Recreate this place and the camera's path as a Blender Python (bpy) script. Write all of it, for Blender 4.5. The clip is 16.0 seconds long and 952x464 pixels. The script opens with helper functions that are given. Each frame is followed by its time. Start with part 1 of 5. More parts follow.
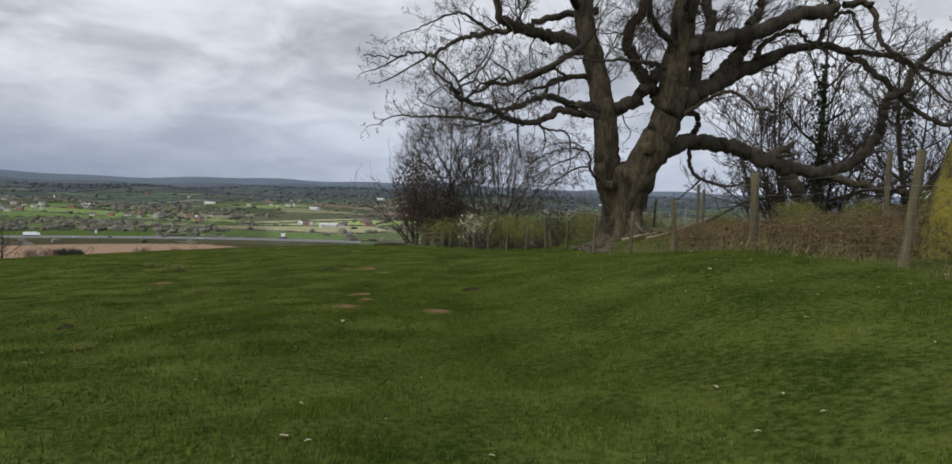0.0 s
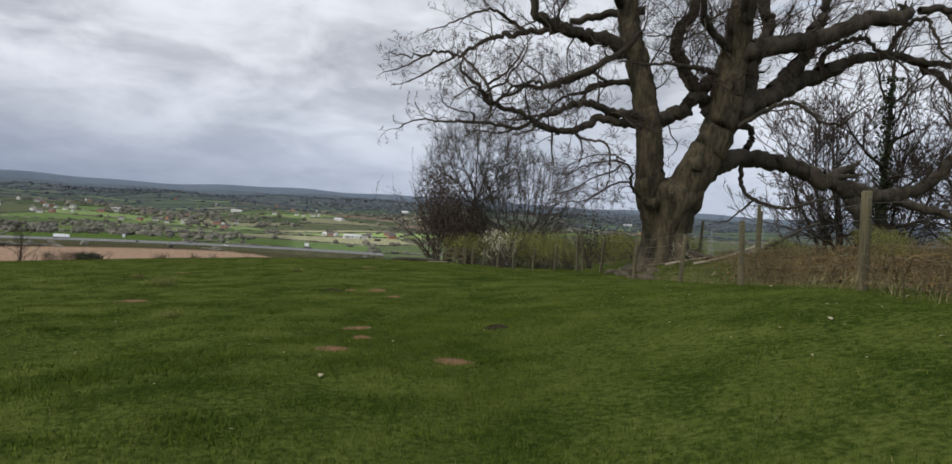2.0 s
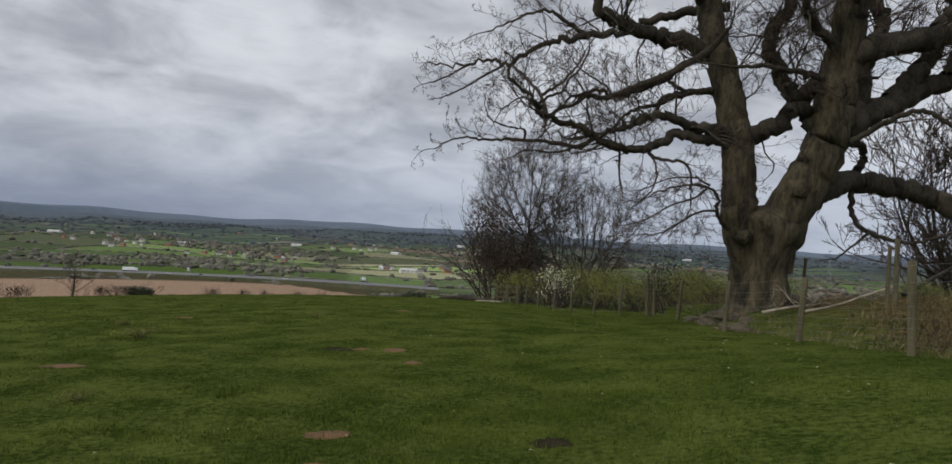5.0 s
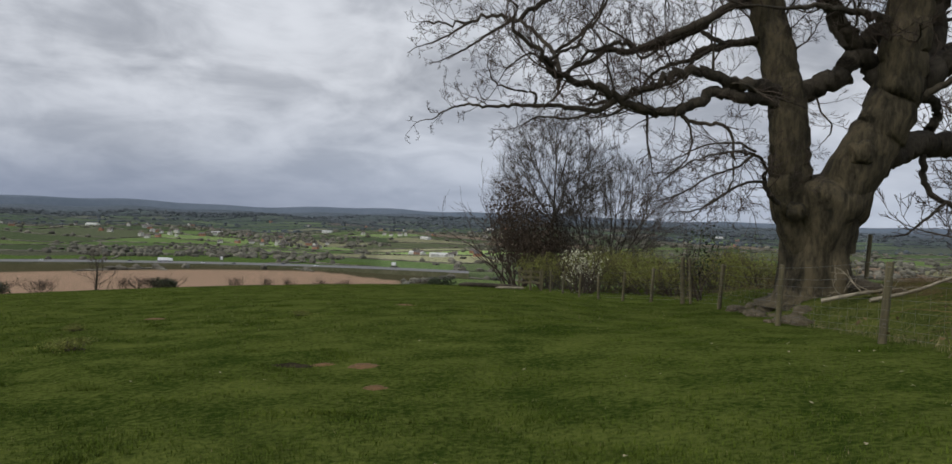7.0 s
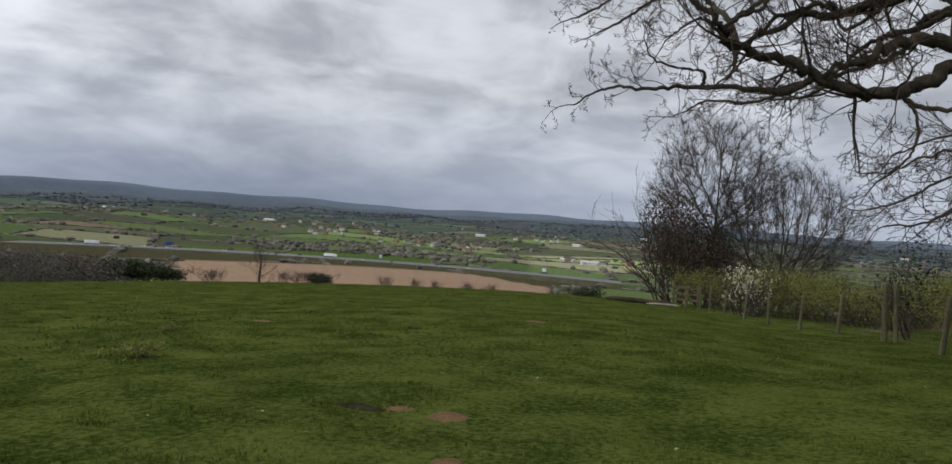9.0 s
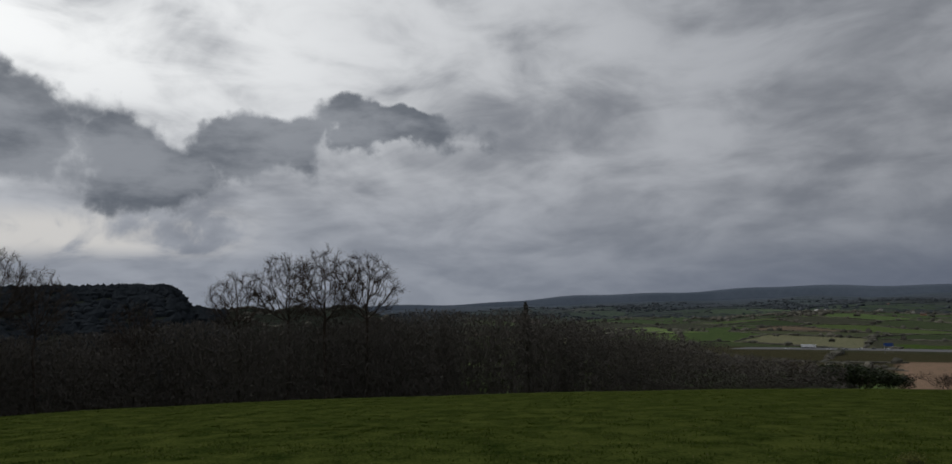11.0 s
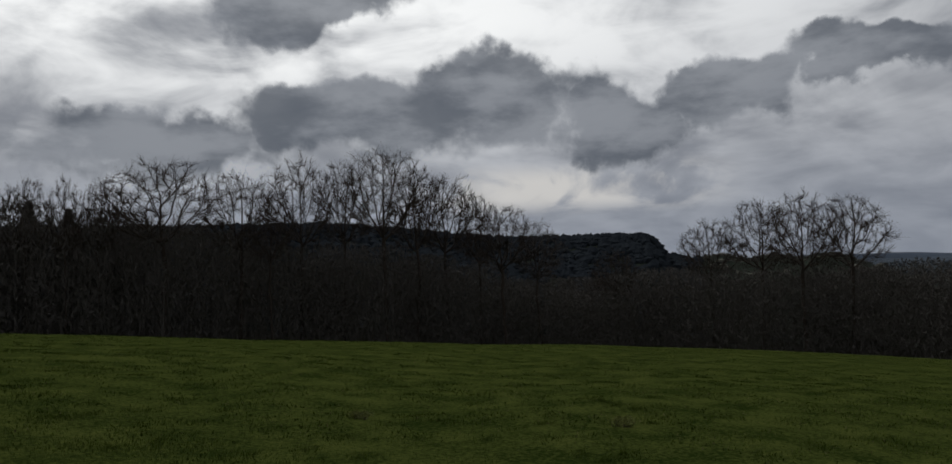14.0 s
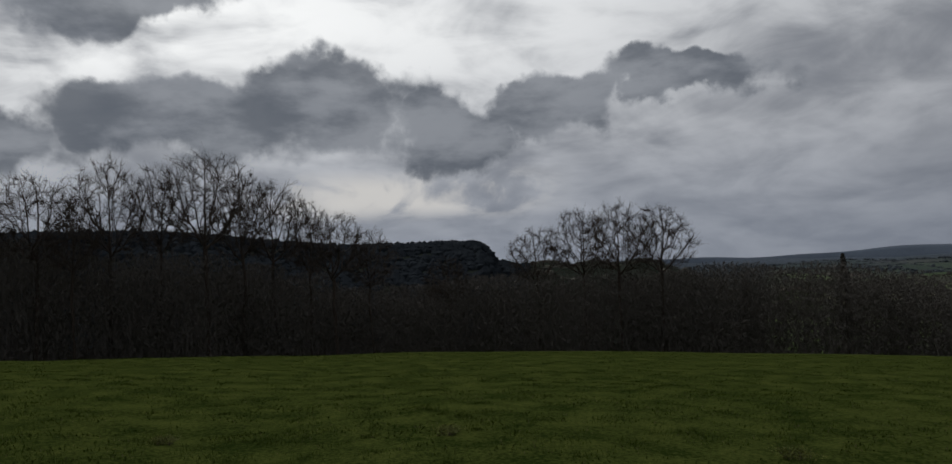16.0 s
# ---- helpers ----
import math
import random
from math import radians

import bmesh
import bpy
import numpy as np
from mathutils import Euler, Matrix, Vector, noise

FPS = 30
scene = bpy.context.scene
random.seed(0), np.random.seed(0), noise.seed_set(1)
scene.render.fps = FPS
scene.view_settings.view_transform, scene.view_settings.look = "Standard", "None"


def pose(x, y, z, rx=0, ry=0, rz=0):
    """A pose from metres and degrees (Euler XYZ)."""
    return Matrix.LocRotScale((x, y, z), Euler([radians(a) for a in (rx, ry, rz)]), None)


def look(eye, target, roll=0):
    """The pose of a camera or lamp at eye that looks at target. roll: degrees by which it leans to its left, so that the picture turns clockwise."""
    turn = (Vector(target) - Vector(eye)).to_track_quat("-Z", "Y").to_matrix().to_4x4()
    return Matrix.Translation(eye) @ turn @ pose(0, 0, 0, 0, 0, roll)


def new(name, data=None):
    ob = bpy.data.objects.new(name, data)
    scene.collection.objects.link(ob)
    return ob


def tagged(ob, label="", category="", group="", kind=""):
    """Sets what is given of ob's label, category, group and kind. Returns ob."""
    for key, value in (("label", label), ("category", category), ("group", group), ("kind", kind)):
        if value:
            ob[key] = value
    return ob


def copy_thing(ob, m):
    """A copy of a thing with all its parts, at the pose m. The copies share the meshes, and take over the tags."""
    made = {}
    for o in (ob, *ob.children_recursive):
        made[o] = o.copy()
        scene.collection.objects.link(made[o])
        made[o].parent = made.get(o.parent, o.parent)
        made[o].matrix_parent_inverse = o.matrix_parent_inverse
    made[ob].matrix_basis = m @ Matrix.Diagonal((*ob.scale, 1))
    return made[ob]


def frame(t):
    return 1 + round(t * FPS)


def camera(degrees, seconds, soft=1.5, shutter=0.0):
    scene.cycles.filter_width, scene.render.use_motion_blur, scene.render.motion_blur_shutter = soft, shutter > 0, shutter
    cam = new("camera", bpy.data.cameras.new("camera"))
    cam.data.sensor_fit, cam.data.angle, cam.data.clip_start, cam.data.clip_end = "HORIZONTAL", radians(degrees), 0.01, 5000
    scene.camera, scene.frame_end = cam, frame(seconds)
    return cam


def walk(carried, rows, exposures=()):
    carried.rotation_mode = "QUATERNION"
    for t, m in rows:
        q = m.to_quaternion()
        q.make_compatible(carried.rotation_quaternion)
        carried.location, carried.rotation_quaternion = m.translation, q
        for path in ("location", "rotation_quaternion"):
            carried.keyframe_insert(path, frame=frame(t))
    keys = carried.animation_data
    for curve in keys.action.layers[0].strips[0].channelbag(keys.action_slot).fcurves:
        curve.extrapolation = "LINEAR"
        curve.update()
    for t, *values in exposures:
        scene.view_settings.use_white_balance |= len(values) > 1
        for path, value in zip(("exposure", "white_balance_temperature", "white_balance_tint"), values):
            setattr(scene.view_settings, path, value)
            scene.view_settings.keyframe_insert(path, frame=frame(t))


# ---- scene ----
cam = camera(66.8, 16.0)
PATH = [
    (0, (-0.667, 0.734, 1.762), (-0.626, 2.728, 1.621), 1.7),
    (0.5, (-0.7, 1.193, 1.782), (-0.652, 3.192, 1.757), 3.2),
    (1, (-0.683, 1.798, 1.739), (-0.674, 3.798, 1.716), 2.3),
    (1.5, (-0.715, 2.463, 1.711), (-0.761, 4.461, 1.635), 3.7),
    (2, (-0.71, 3.083, 1.673), (-0.735, 5.081, 1.572), 3.4),
    (2.5, (-0.752, 3.735, 1.678), (-0.928, 5.726, 1.626), 3.3),
    (3, (-0.752, 4.339, 1.639), (-0.84, 6.336, 1.562), 2.1),
    (3.2, (-0.735, 4.603, 1.641), (-0.908, 6.596, 1.617), 1.8),
    (5.3, (-0.617, 6.953, 1.613), (-0.8, 8.944, 1.598), 3.4),
    (5.5, (-0.584, 7.202, 1.636), (-0.838, 9.185, 1.579), 1.2),
    (6, (-0.558, 7.854, 1.622), (-0.785, 9.838, 1.51), 3.5),
    (6.5, (-0.457, 8.452, 1.604), (-0.807, 10.417, 1.473), 0.8),
    (6.9, (-0.383, 8.94, 1.603), (-0.663, 10.92, 1.602), 2.3),
    (7, (-0.373, 9.075, 1.599), (-0.636, 11.056, 1.533), 1.9),
    (7.5, (-0.365, 9.826, 1.507), (-0.707, 11.794, 1.401), -0.2),
    (8, (-0.387, 10.52, 1.482), (-0.684, 12.491, 1.319), 3.6),
    (8.5, (-0.414, 11.12, 1.493), (-0.897, 13.059, 1.407), 4.9),
    (9, (-0.565, 11.567, 1.515), (-1.236, 13.45, 1.446), 3.8),
    (9.5, (-0.72, 11.844, 1.562), (-1.815, 13.517, 1.637), 3.5),
    (10, (-0.972, 12.002, 1.572), (-2.46, 13.334, 1.673), 3.6),
    (10.2, (-1.061, 12.037, 1.583), (-2.675, 13.211, 1.709), 1.4),
    (12.3, (-1.586, 12.634, 1.643), (-3.583, 12.603, 1.75), 0.7),
    (12.5, (-1.587, 12.635, 1.647), (-3.579, 12.504, 1.758), 0.6),
    (13, (-1.517, 12.592, 1.663), (-3.473, 12.194, 1.778), -0.4),
    (13.5, (-1.441, 12.556, 1.659), (-3.364, 12.013, 1.74), -1.8),
    (14, (-1.37, 12.563, 1.638), (-3.268, 11.939, 1.72), -1.9),
    (14.5, (-1.323, 12.58, 1.627), (-3.206, 11.913, 1.713), -1.7),
    (15, (-1.356, 12.573, 1.624), (-3.246, 11.924, 1.721), -1.2),
    (15.5, (-1.479, 12.583, 1.619), (-3.428, 12.146, 1.72), -1.8),
    (16, (-1.66, 12.641, 1.627), (-3.65, 12.465, 1.713), -2.5),
]
EXPOSURES = ((0, 0.07), (2, 0.14), (3.2, -0.08), (5.3, -0.18), (7, -0.12), (8, 0.0), (8.5, -0.25), (9.0, -0.1), (9.5, -0.55), (10.2, -1.1), (11.2, -1.25), (12.3, -1.3), (16, -1.3))
walk(cam, [(t, look(e, g, r)) for t, e, g, r in PATH], EXPOSURES)

SKY = 1.08
world = bpy.data.worlds.new("world")
scene.world = world
world.use_nodes = True
SUN_AZ, SUN_EL = 128.0, 36.0


class Nodes:
    """A small helper that adds nodes to a tree and links them."""

    def __init__(self, tree):
        self.tree = tree
        tree.nodes.clear()

    def put(self, kind, out=0, ins=(), **props):
        n = self.tree.nodes.new(kind)
        for k, v in props.items():
            setattr(n, k, v)
        for key, v in (ins.items() if isinstance(ins, dict) else enumerate(ins)):
            if v is None:
                continue
            if isinstance(v, bpy.types.NodeSocket):
                self.tree.links.new(v, n.inputs[key])
            else:
                n.inputs[key].default_value = v
        return n.outputs[out] if out is not None else n

    def math(self, op, a, b=None, c=None, clamp=False):
        return self.put("ShaderNodeMath", 0, [a, b, c], operation=op, use_clamp=clamp)

    def mix(self, f, a, b, mode="MIX"):
        n = self.put("ShaderNodeMix", None, {0: f}, data_type="RGBA", blend_type=mode)
        for i, v in ((6, a), (7, b)):
            if isinstance(v, bpy.types.NodeSocket):
                self.tree.links.new(v, n.inputs[i])
            else:
                n.inputs[i].default_value = (*v, 1)
        return n.outputs[2]

    def noise(self, vec, scale, detail=4, rough=0.55, distortion=0.0):
        return self.put("ShaderNodeTexNoise", 0, {"Vector": vec, "Scale": scale, "Detail": detail, "Roughness": rough, "Distortion": distortion})

    def span(self, v, a, b, lo=0.0, hi=1.0):
        return self.put("ShaderNodeMapRange", 0, {0: v, 1: a, 2: b, 3: lo, 4: hi}, interpolation_type="SMOOTHSTEP")


def build_sky():
    g = Nodes(world.node_tree)
    way = g.put("ShaderNodeTexCoord", 0)
    xyz = g.put("ShaderNodeSeparateXYZ", None, [way])
    x, y, z = xyz.outputs
    deg = 57.2958
    az = g.math("MULTIPLY", g.math("ARCTAN2", g.math("MULTIPLY", x, -1.0), y), deg)
    el = g.math("MULTIPLY", g.math("ARCSINE", z), deg)
    zz = g.math("ADD", g.math("MAXIMUM", z, 0.0), 0.30)
    flat = g.put("ShaderNodeCombineXYZ", 0, [g.math("DIVIDE", x, zz), g.math("DIVIDE", y, zz), 0.0])
    big = g.noise(flat, 1.5, 4, 0.5, 0.4)
    wisps = g.noise(flat, 3.4, 5, 0.5, 0.6)
    tall_way = g.put("ShaderNodeMapping", 0, {0: way, 3: (1.0, 1.0, 2.6)})
    fine = g.noise(tall_way, 7.0, 6, 0.55, 0.6)
    cover = g.math("ADD", g.math("MULTIPLY", big, 0.42), g.math("ADD", g.math("MULTIPLY", wisps, 0.28), g.math("MULTIPLY", fine, 0.30)))
    light = g.span(cover, 0.38, 0.62)
    # the high sheet of cloud, thinner towards the sun
    dsun = g.math("ABSOLUTE", g.math("SUBTRACT", az, 132.0))
    dsun = g.math("MINIMUM", dsun, g.math("SUBTRACT", 360.0, dsun))
    glow = g.math("MULTIPLY", g.span(dsun, 92.0, 5.0), g.span(el, 5.0, 19.0))
    low = g.span(el, 11.0, -1.0)
    sheet = g.mix(light, (0.345, 0.37, 0.422), (0.69, 0.72, 0.78))
    dull = g.mix(g.span(az, 12.0, 38.0), (0.42, 0.485, 0.61), (0.29, 0.335, 0.425))
    sheet = g.mix(g.math("MULTIPLY", low, 0.62), sheet, dull)
    haze = g.math("MULTIPLY", g.math("MULTIPLY", g.span(el, 4.5, -0.2), g.math("MULTIPLY", g.span(az, 75.0, 40.0), g.span(az, -5.0, 32.0))), 0.6)
    sheet = g.mix(haze, sheet, (0.17, 0.21, 0.31))
    sheet = g.mix(g.math("MULTIPLY", glow, g.span(cover, 0.34, 0.58)), sheet, (1.6, 1.62, 1.62))
    side = g.math("ABSOLUTE", g.math("SUBTRACT", az, 101.0))
    streak = g.math("MULTIPLY", g.math("MULTIPLY", g.span(el, 3.2, 5.0), g.span(el, 8.0, 6.0)), g.math("MULTIPLY", g.span(side, 15.0, 4.0), g.span(fine, 0.42, 0.58)))
    sheet = g.mix(g.math("MULTIPLY", streak, 0.75), sheet, (1.05, 1.02, 0.97))
    # the dark heaps of cloud in front of it
    near_sun = g.put("ShaderNodeMath", 0, [g.span(dsun, 110.0, 40.0), 0.4, 1.0], operation="MULTIPLY_ADD")
    warp = g.put("ShaderNodeTexNoise", 1, {"Vector": way, "Scale": 8.0, "Detail": 6.0, "Roughness": 0.55})
    w = g.put("ShaderNodeSeparateXYZ", None, [warp])
    az2 = g.math("ADD", az, g.math("MULTIPLY", g.math("SUBTRACT", w.outputs[0], 0.5), 13.0))
    el2 = g.math("ADD", el, g.math("MULTIPLY", g.math("SUBTRACT", w.outputs[1], 0.5), 9.0))
    heaps = ((79, 13.3, 8.5, 2.2), (88, 11.5, 5.5, 2.6), (97, 10.6, 6.5, 3.4), (107, 12.2, 9, 4.0), (118, 11.6, 10, 3.4),
             (132, 9.5, 10, 3.0), (122, 20.5, 10, 3.2), (147, 9, 8, 3), (170, 16, 14, 4), (30, 24, 16, 3))
    best = None
    for a, e, wa, he in heaps:
        da = g.math("DIVIDE", g.math("SUBTRACT", az2, float(a)), float(wa))
        de = g.math("DIVIDE", g.math("SUBTRACT", el2, float(e)), float(he))
        d = g.math("SUBTRACT", 1.0, g.math("ADD", g.math("MULTIPLY", da, da), g.math("MULTIPLY", de, de)))
        best = d if best is None else g.math("MAXIMUM", best, d)
    soft_way = g.put("ShaderNodeVectorMath", 0, [g.put("ShaderNodeMapping", 0, {0: way, 3: (1.0, 1.0, 1.5)}), g.put("ShaderNodeVectorMath", 0, {0: warp, 3: 0.12}, operation="SCALE")], operation="ADD")
    billow = g.put("ShaderNodeTexVoronoi", 0, {"Vector": soft_way, "Scale": 9.0, "Detail": 3.0, "Roughness": 0.6, "Smoothness": 1.0}, feature="SMOOTH_F1")
    best = g.math("ADD", best, g.math("MULTIPLY", g.math("SUBTRACT", 0.78, billow), 0.55))
    mask = g.span(best, -0.1, 0.42)
    inner = g.put("ShaderNodeTexNoise", 0, {"Vector": tall_way, "Scale": 6.5, "Detail": 6.0, "Roughness": 0.55})
    heap = g.mix(g.math("ADD", g.math("MULTIPLY", g.span(inner, 0.36, 0.6), 0.85), g.span(best, 0.5, 0.0, 0.0, 0.3), clamp=True), (0.225, 0.258, 0.315), (0.56, 0.6, 0.67))
    colour = g.mix(g.math("MULTIPLY", mask, 0.92), g.mix(1.0, sheet, g.put("ShaderNodeCombineColor", 0, [near_sun, near_sun, near_sun]), "MULTIPLY"), heap)
    # a few gaps of blue high on the side away from the sun
    blue = g.put("ShaderNodeTexSky", 0, sky_type="NISHITA", sun_disc=False, sun_elevation=radians(SUN_EL), sun_rotation=radians(-SUN_AZ))
    blue = g.mix(1.0, blue, (0.11, 0.11, 0.11), "MULTIPLY")
    gap = g.math("MULTIPLY", g.span(az, -15.0, -32.0), g.math("MULTIPLY", g.span(wisps, 0.53, 0.6), g.span(el, 10.0, 17.0)))
    gap = g.math("MULTIPLY", gap, g.span(az, -120.0, -70.0))
    colour = g.mix(gap, colour, blue)
    back = g.put("ShaderNodeBackground", 0, [colour, SKY])
    g.put("ShaderNodeOutputWorld", None, [back])


build_sky()
sun = new("sun", bpy.data.lights.new("sun", "SUN"))
sun.data.energy, sun.data.angle, sun.data.color = 1.1, radians(10), (1.0, 0.95, 0.86)
a, e = radians(SUN_AZ), radians(SUN_EL)
sun.matrix_world = look((0, 0, 60), (60 * math.sin(a) * math.cos(e), -60 * math.cos(a) * math.cos(e), 60 - 60 * math.sin(e)))


# ---- materials ----
def plain(name, c1, c2, scale=6.0, rough=0.85, bump=0.0, fine=None, stretch=(1, 1, 1), attribute="", metal=0.0, islands=0.0, contrast=(0.35, 0.65), spec=0.25, coarse=0.6):
    """A surface of two colours mixed by coarse and fine noise, with relief."""
    m = bpy.data.materials.new(name)
    m.use_nodes = True
    g = Nodes(m.node_tree)
    vec = g.put("ShaderNodeTexCoord", 3)
    vec = g.put("ShaderNodeMapping", 0, {0: vec, 3: stretch})
    n1, n2 = g.noise(vec, scale, 5, 0.6), g.noise(vec, fine or scale * 9, 5, 0.65)
    f = g.span(g.math("ADD", g.math("MULTIPLY", n1, coarse), g.math("MULTIPLY", n2, 1 - coarse)), *contrast)
    colour = g.mix(f, c1, c2)
    if attribute:
        colour = g.mix(1.0, g.put("ShaderNodeAttribute", 0, attribute_name=attribute), colour, "MULTIPLY")
    if islands:
        rnd = g.put("ShaderNodeNewGeometry", 8)
        colour = g.mix(1.0, colour, g.mix(rnd, (1 - islands,) * 3, (1 + islands,) * 3), "MULTIPLY")
    ins = {"Base Color": colour, "Roughness": rough, "Metallic": metal, "Specular IOR Level": spec}
    if bump:
        ins["Normal"] = g.put("ShaderNodeBump", 0, {"Strength": 1.0, "Distance": bump, "Height": g.math("ADD", n2, n1)})
    g.put("ShaderNodeOutputMaterial", None, [g.put("ShaderNodeBsdfPrincipled", 0, ins)])
    return m


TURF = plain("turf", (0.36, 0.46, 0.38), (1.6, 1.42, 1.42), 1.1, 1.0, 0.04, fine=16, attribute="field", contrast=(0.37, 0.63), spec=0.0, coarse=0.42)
BLADE = plain("grass_blade", (0.041, 0.064, 0.008), (0.078, 0.105, 0.015), 0.55, 0.9, islands=0.3, fine=7, spec=0.05)
STRAW = plain("straw", (0.10, 0.09, 0.04), (0.19, 0.165, 0.08), 3, 0.9, islands=0.4)
TRUNKBARK = plain("furrowed_bark", (0.018, 0.016, 0.010), (0.115, 0.093, 0.055), 2.9, 0.92, 0.09, fine=12, stretch=(1, 1, 0.3))
BARK = plain("beech_bark", (0.018, 0.015, 0.010), (0.07, 0.058, 0.042), 2.2, 0.92, 0.035, fine=16, stretch=(1, 1, 0.45))
MOSSBARK = plain("mossy_bark", (0.05, 0.04, 0.02), (0.19, 0.165, 0.025), 5, 0.95, 0.06, fine=22, contrast=(0.4, 0.6))
TWIG = plain("twig", (0.035, 0.025, 0.019), (0.08, 0.06, 0.046), 3, 0.9)
TWIG_PALE = plain("ash_twig", (0.035, 0.03, 0.024), (0.075, 0.064, 0.05), 2, 0.9)
RUSSET = plain("russet_leaves", (0.034, 0.025, 0.018), (0.08, 0.056, 0.038), 1.2, 0.9, islands=0.4)
# dark hill trees, tinted slate blue in place of haze
HAZYHILLWOOD = plain("hazy_hill_woods", (0.027, 0.032, 0.037), (0.037, 0.043, 0.049), 0.02, 1.0, fine=0.2, spec=0.0)
DARKWOOD = plain("winter_scrub", (0.105, 0.094, 0.082), (0.118, 0.106, 0.092), 0.25, 0.95, islands=0.05, spec=0.05)
IVY = plain("ivy", (0.014, 0.022, 0.008), (0.035, 0.05, 0.016), 2, 0.6, islands=0.4)
BUDS = plain("budding_hedge", (0.098, 0.108, 0.024), (0.165, 0.168, 0.04), 1.2, 0.8, islands=0.4)
BLOSSOM = plain("blossom", (0.48, 0.48, 0.34), (0.68, 0.67, 0.52), 4, 0.8)
BRAMBLE = plain("bramble", (0.056, 0.038, 0.018), (0.15, 0.105, 0.045), 2.5, 0.9, islands=0.45)
POSTWOOD = plain("post_wood", (0.052, 0.046, 0.027), (0.13, 0.113, 0.064), 5, 0.9, 0.006, stretch=(1, 1, 0.12))
PALEWOOD = plain("pale_wood", (0.17, 0.145, 0.105), (0.32, 0.28, 0.21), 6, 0.85, 0.006, stretch=(1, 1, 0.2))
WIRE = plain("wire", (0.12, 0.12, 0.115), (0.2, 0.2, 0.195), 30, 0.6, metal=0.5)
SOIL = plain("red_soil", (0.085, 0.05, 0.022), (0.16, 0.092, 0.042), 6, 0.95, 0.015)
DUNG = plain("dark_dung", (0.018, 0.016, 0.01), (0.045, 0.038, 0.024), 9, 0.95, 0.01, spec=0.0)
LEAF = plain("dead_leaf", (0.17, 0.145, 0.08), (0.36, 0.32, 0.21), 9, 0.8, islands=0.3)
STONE = plain("stone", (0.05, 0.042, 0.025), (0.135, 0.112, 0.075), 5, 0.9, 0.02)
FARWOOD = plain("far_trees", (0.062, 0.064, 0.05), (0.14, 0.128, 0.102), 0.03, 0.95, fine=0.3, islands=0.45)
# the far trees again, with distance haze mixed into the colour as blue-grey
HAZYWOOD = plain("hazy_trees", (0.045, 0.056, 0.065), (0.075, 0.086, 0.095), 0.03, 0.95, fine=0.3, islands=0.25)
# horizon hills: the blue-grey is distance haze put into the base colour
HAZYHILL = plain("hazy_far_hill", (0.095, 0.12, 0.155), (0.125, 0.152, 0.192), 0.002, 1.0, fine=0.05)
WHITEWALL = plain("render_wall", (0.42, 0.41, 0.37), (0.6, 0.59, 0.55), 0.5, 0.8)
BRICKWALL = plain("brick_wall", (0.26, 0.13, 0.085), (0.36, 0.2, 0.13), 0.5, 0.9)
ROOF = plain("slate_roof", (0.07, 0.065, 0.065), (0.14, 0.12, 0.11), 0.6, 0.7)
GREYROOF = plain("sheet_roof", (0.4, 0.4, 0.39), (0.6, 0.6, 0.58), 0.2, 0.5)
VERGE = plain("verge", (0.045, 0.05, 0.026), (0.085, 0.08, 0.05), 0.05, 1.0, fine=0.4, spec=0.0)
TARMAC = plain("tarmac", (0.10, 0.10, 0.105), (0.17, 0.17, 0.17), 0.4, 0.85)
LORRYWHITE = plain("lorry_white", (0.75, 0.76, 0.78), (0.85, 0.85, 0.86), 0.5, 0.5)
DARKPAINT = plain("dark_paint", (0.03, 0.035, 0.06), (0.06, 0.06, 0.08), 0.5, 0.4)
BLUEPAINT = plain("blue_paint", (0.03, 0.07, 0.25), (0.04, 0.10, 0.32), 0.5, 0.5)
GLASS = plain("dark_glass", (0.02, 0.025, 0.03), (0.04, 0.045, 0.05), 1, 0.15)
STEEL = plain("steel", (0.22, 0.23, 0.25), (0.3, 0.31, 0.33), 1, 0.5, metal=0.6)


# ---- mesh helpers ----
def mesh_np(name, verts, quads, material, smooth=True, tris=None):
    """A mesh from arrays of corners, quads and triangles."""
    me = bpy.data.meshes.new(name)
    verts = np.asarray(verts, dtype=np.float32)
    quads = np.asarray(quads if quads is not None else [], dtype=np.int32).reshape(-1, 4)
    tris = np.asarray(tris if tris is not None else [], dtype=np.int32).reshape(-1, 3)
    me.vertices.add(len(verts))
    me.vertices.foreach_set("co", verts.ravel())
    me.loops.add(quads.size + tris.size)
    me.loops.foreach_set("vertex_index", np.concatenate([quads.ravel(), tris.ravel()]))
    me.polygons.add(len(quads) + len(tris))
    starts = np.concatenate([np.arange(len(quads)) * 4, quads.size + np.arange(len(tris)) * 3])
    me.polygons.foreach_set("loop_start", starts.astype(np.int32))
    me.update(calc_edges=True)
    me.polygons.foreach_set("use_smooth", np.full(len(me.polygons), smooth))
    me.materials.append(material)
    return me


def part(name, me, parent=None, label="", kind=""):
    ob = new(name, me)
    if parent:
        ob.parent = parent
    return tagged(ob, label=label, kind=kind)


def solid(name, bm, material, smooth=False):
    me = bpy.data.meshes.new(name)
    bmesh.ops.recalc_face_normals(bm, faces=bm.faces)
    bm.to_mesh(me)
    bm.free()
    me.polygons.foreach_set("use_smooth", np.full(len(me.polygons), smooth))
    me.materials.append(material)
    return me


def thing(name, place, label, category, group="", turn=0.0, scale=1.0, kind=""):
    ob = new(name)
    ob.location, ob.rotation_euler, ob.scale = place, (0, 0, radians(turn)), (scale,) * 3
    return tagged(ob, label, category, group, kind)


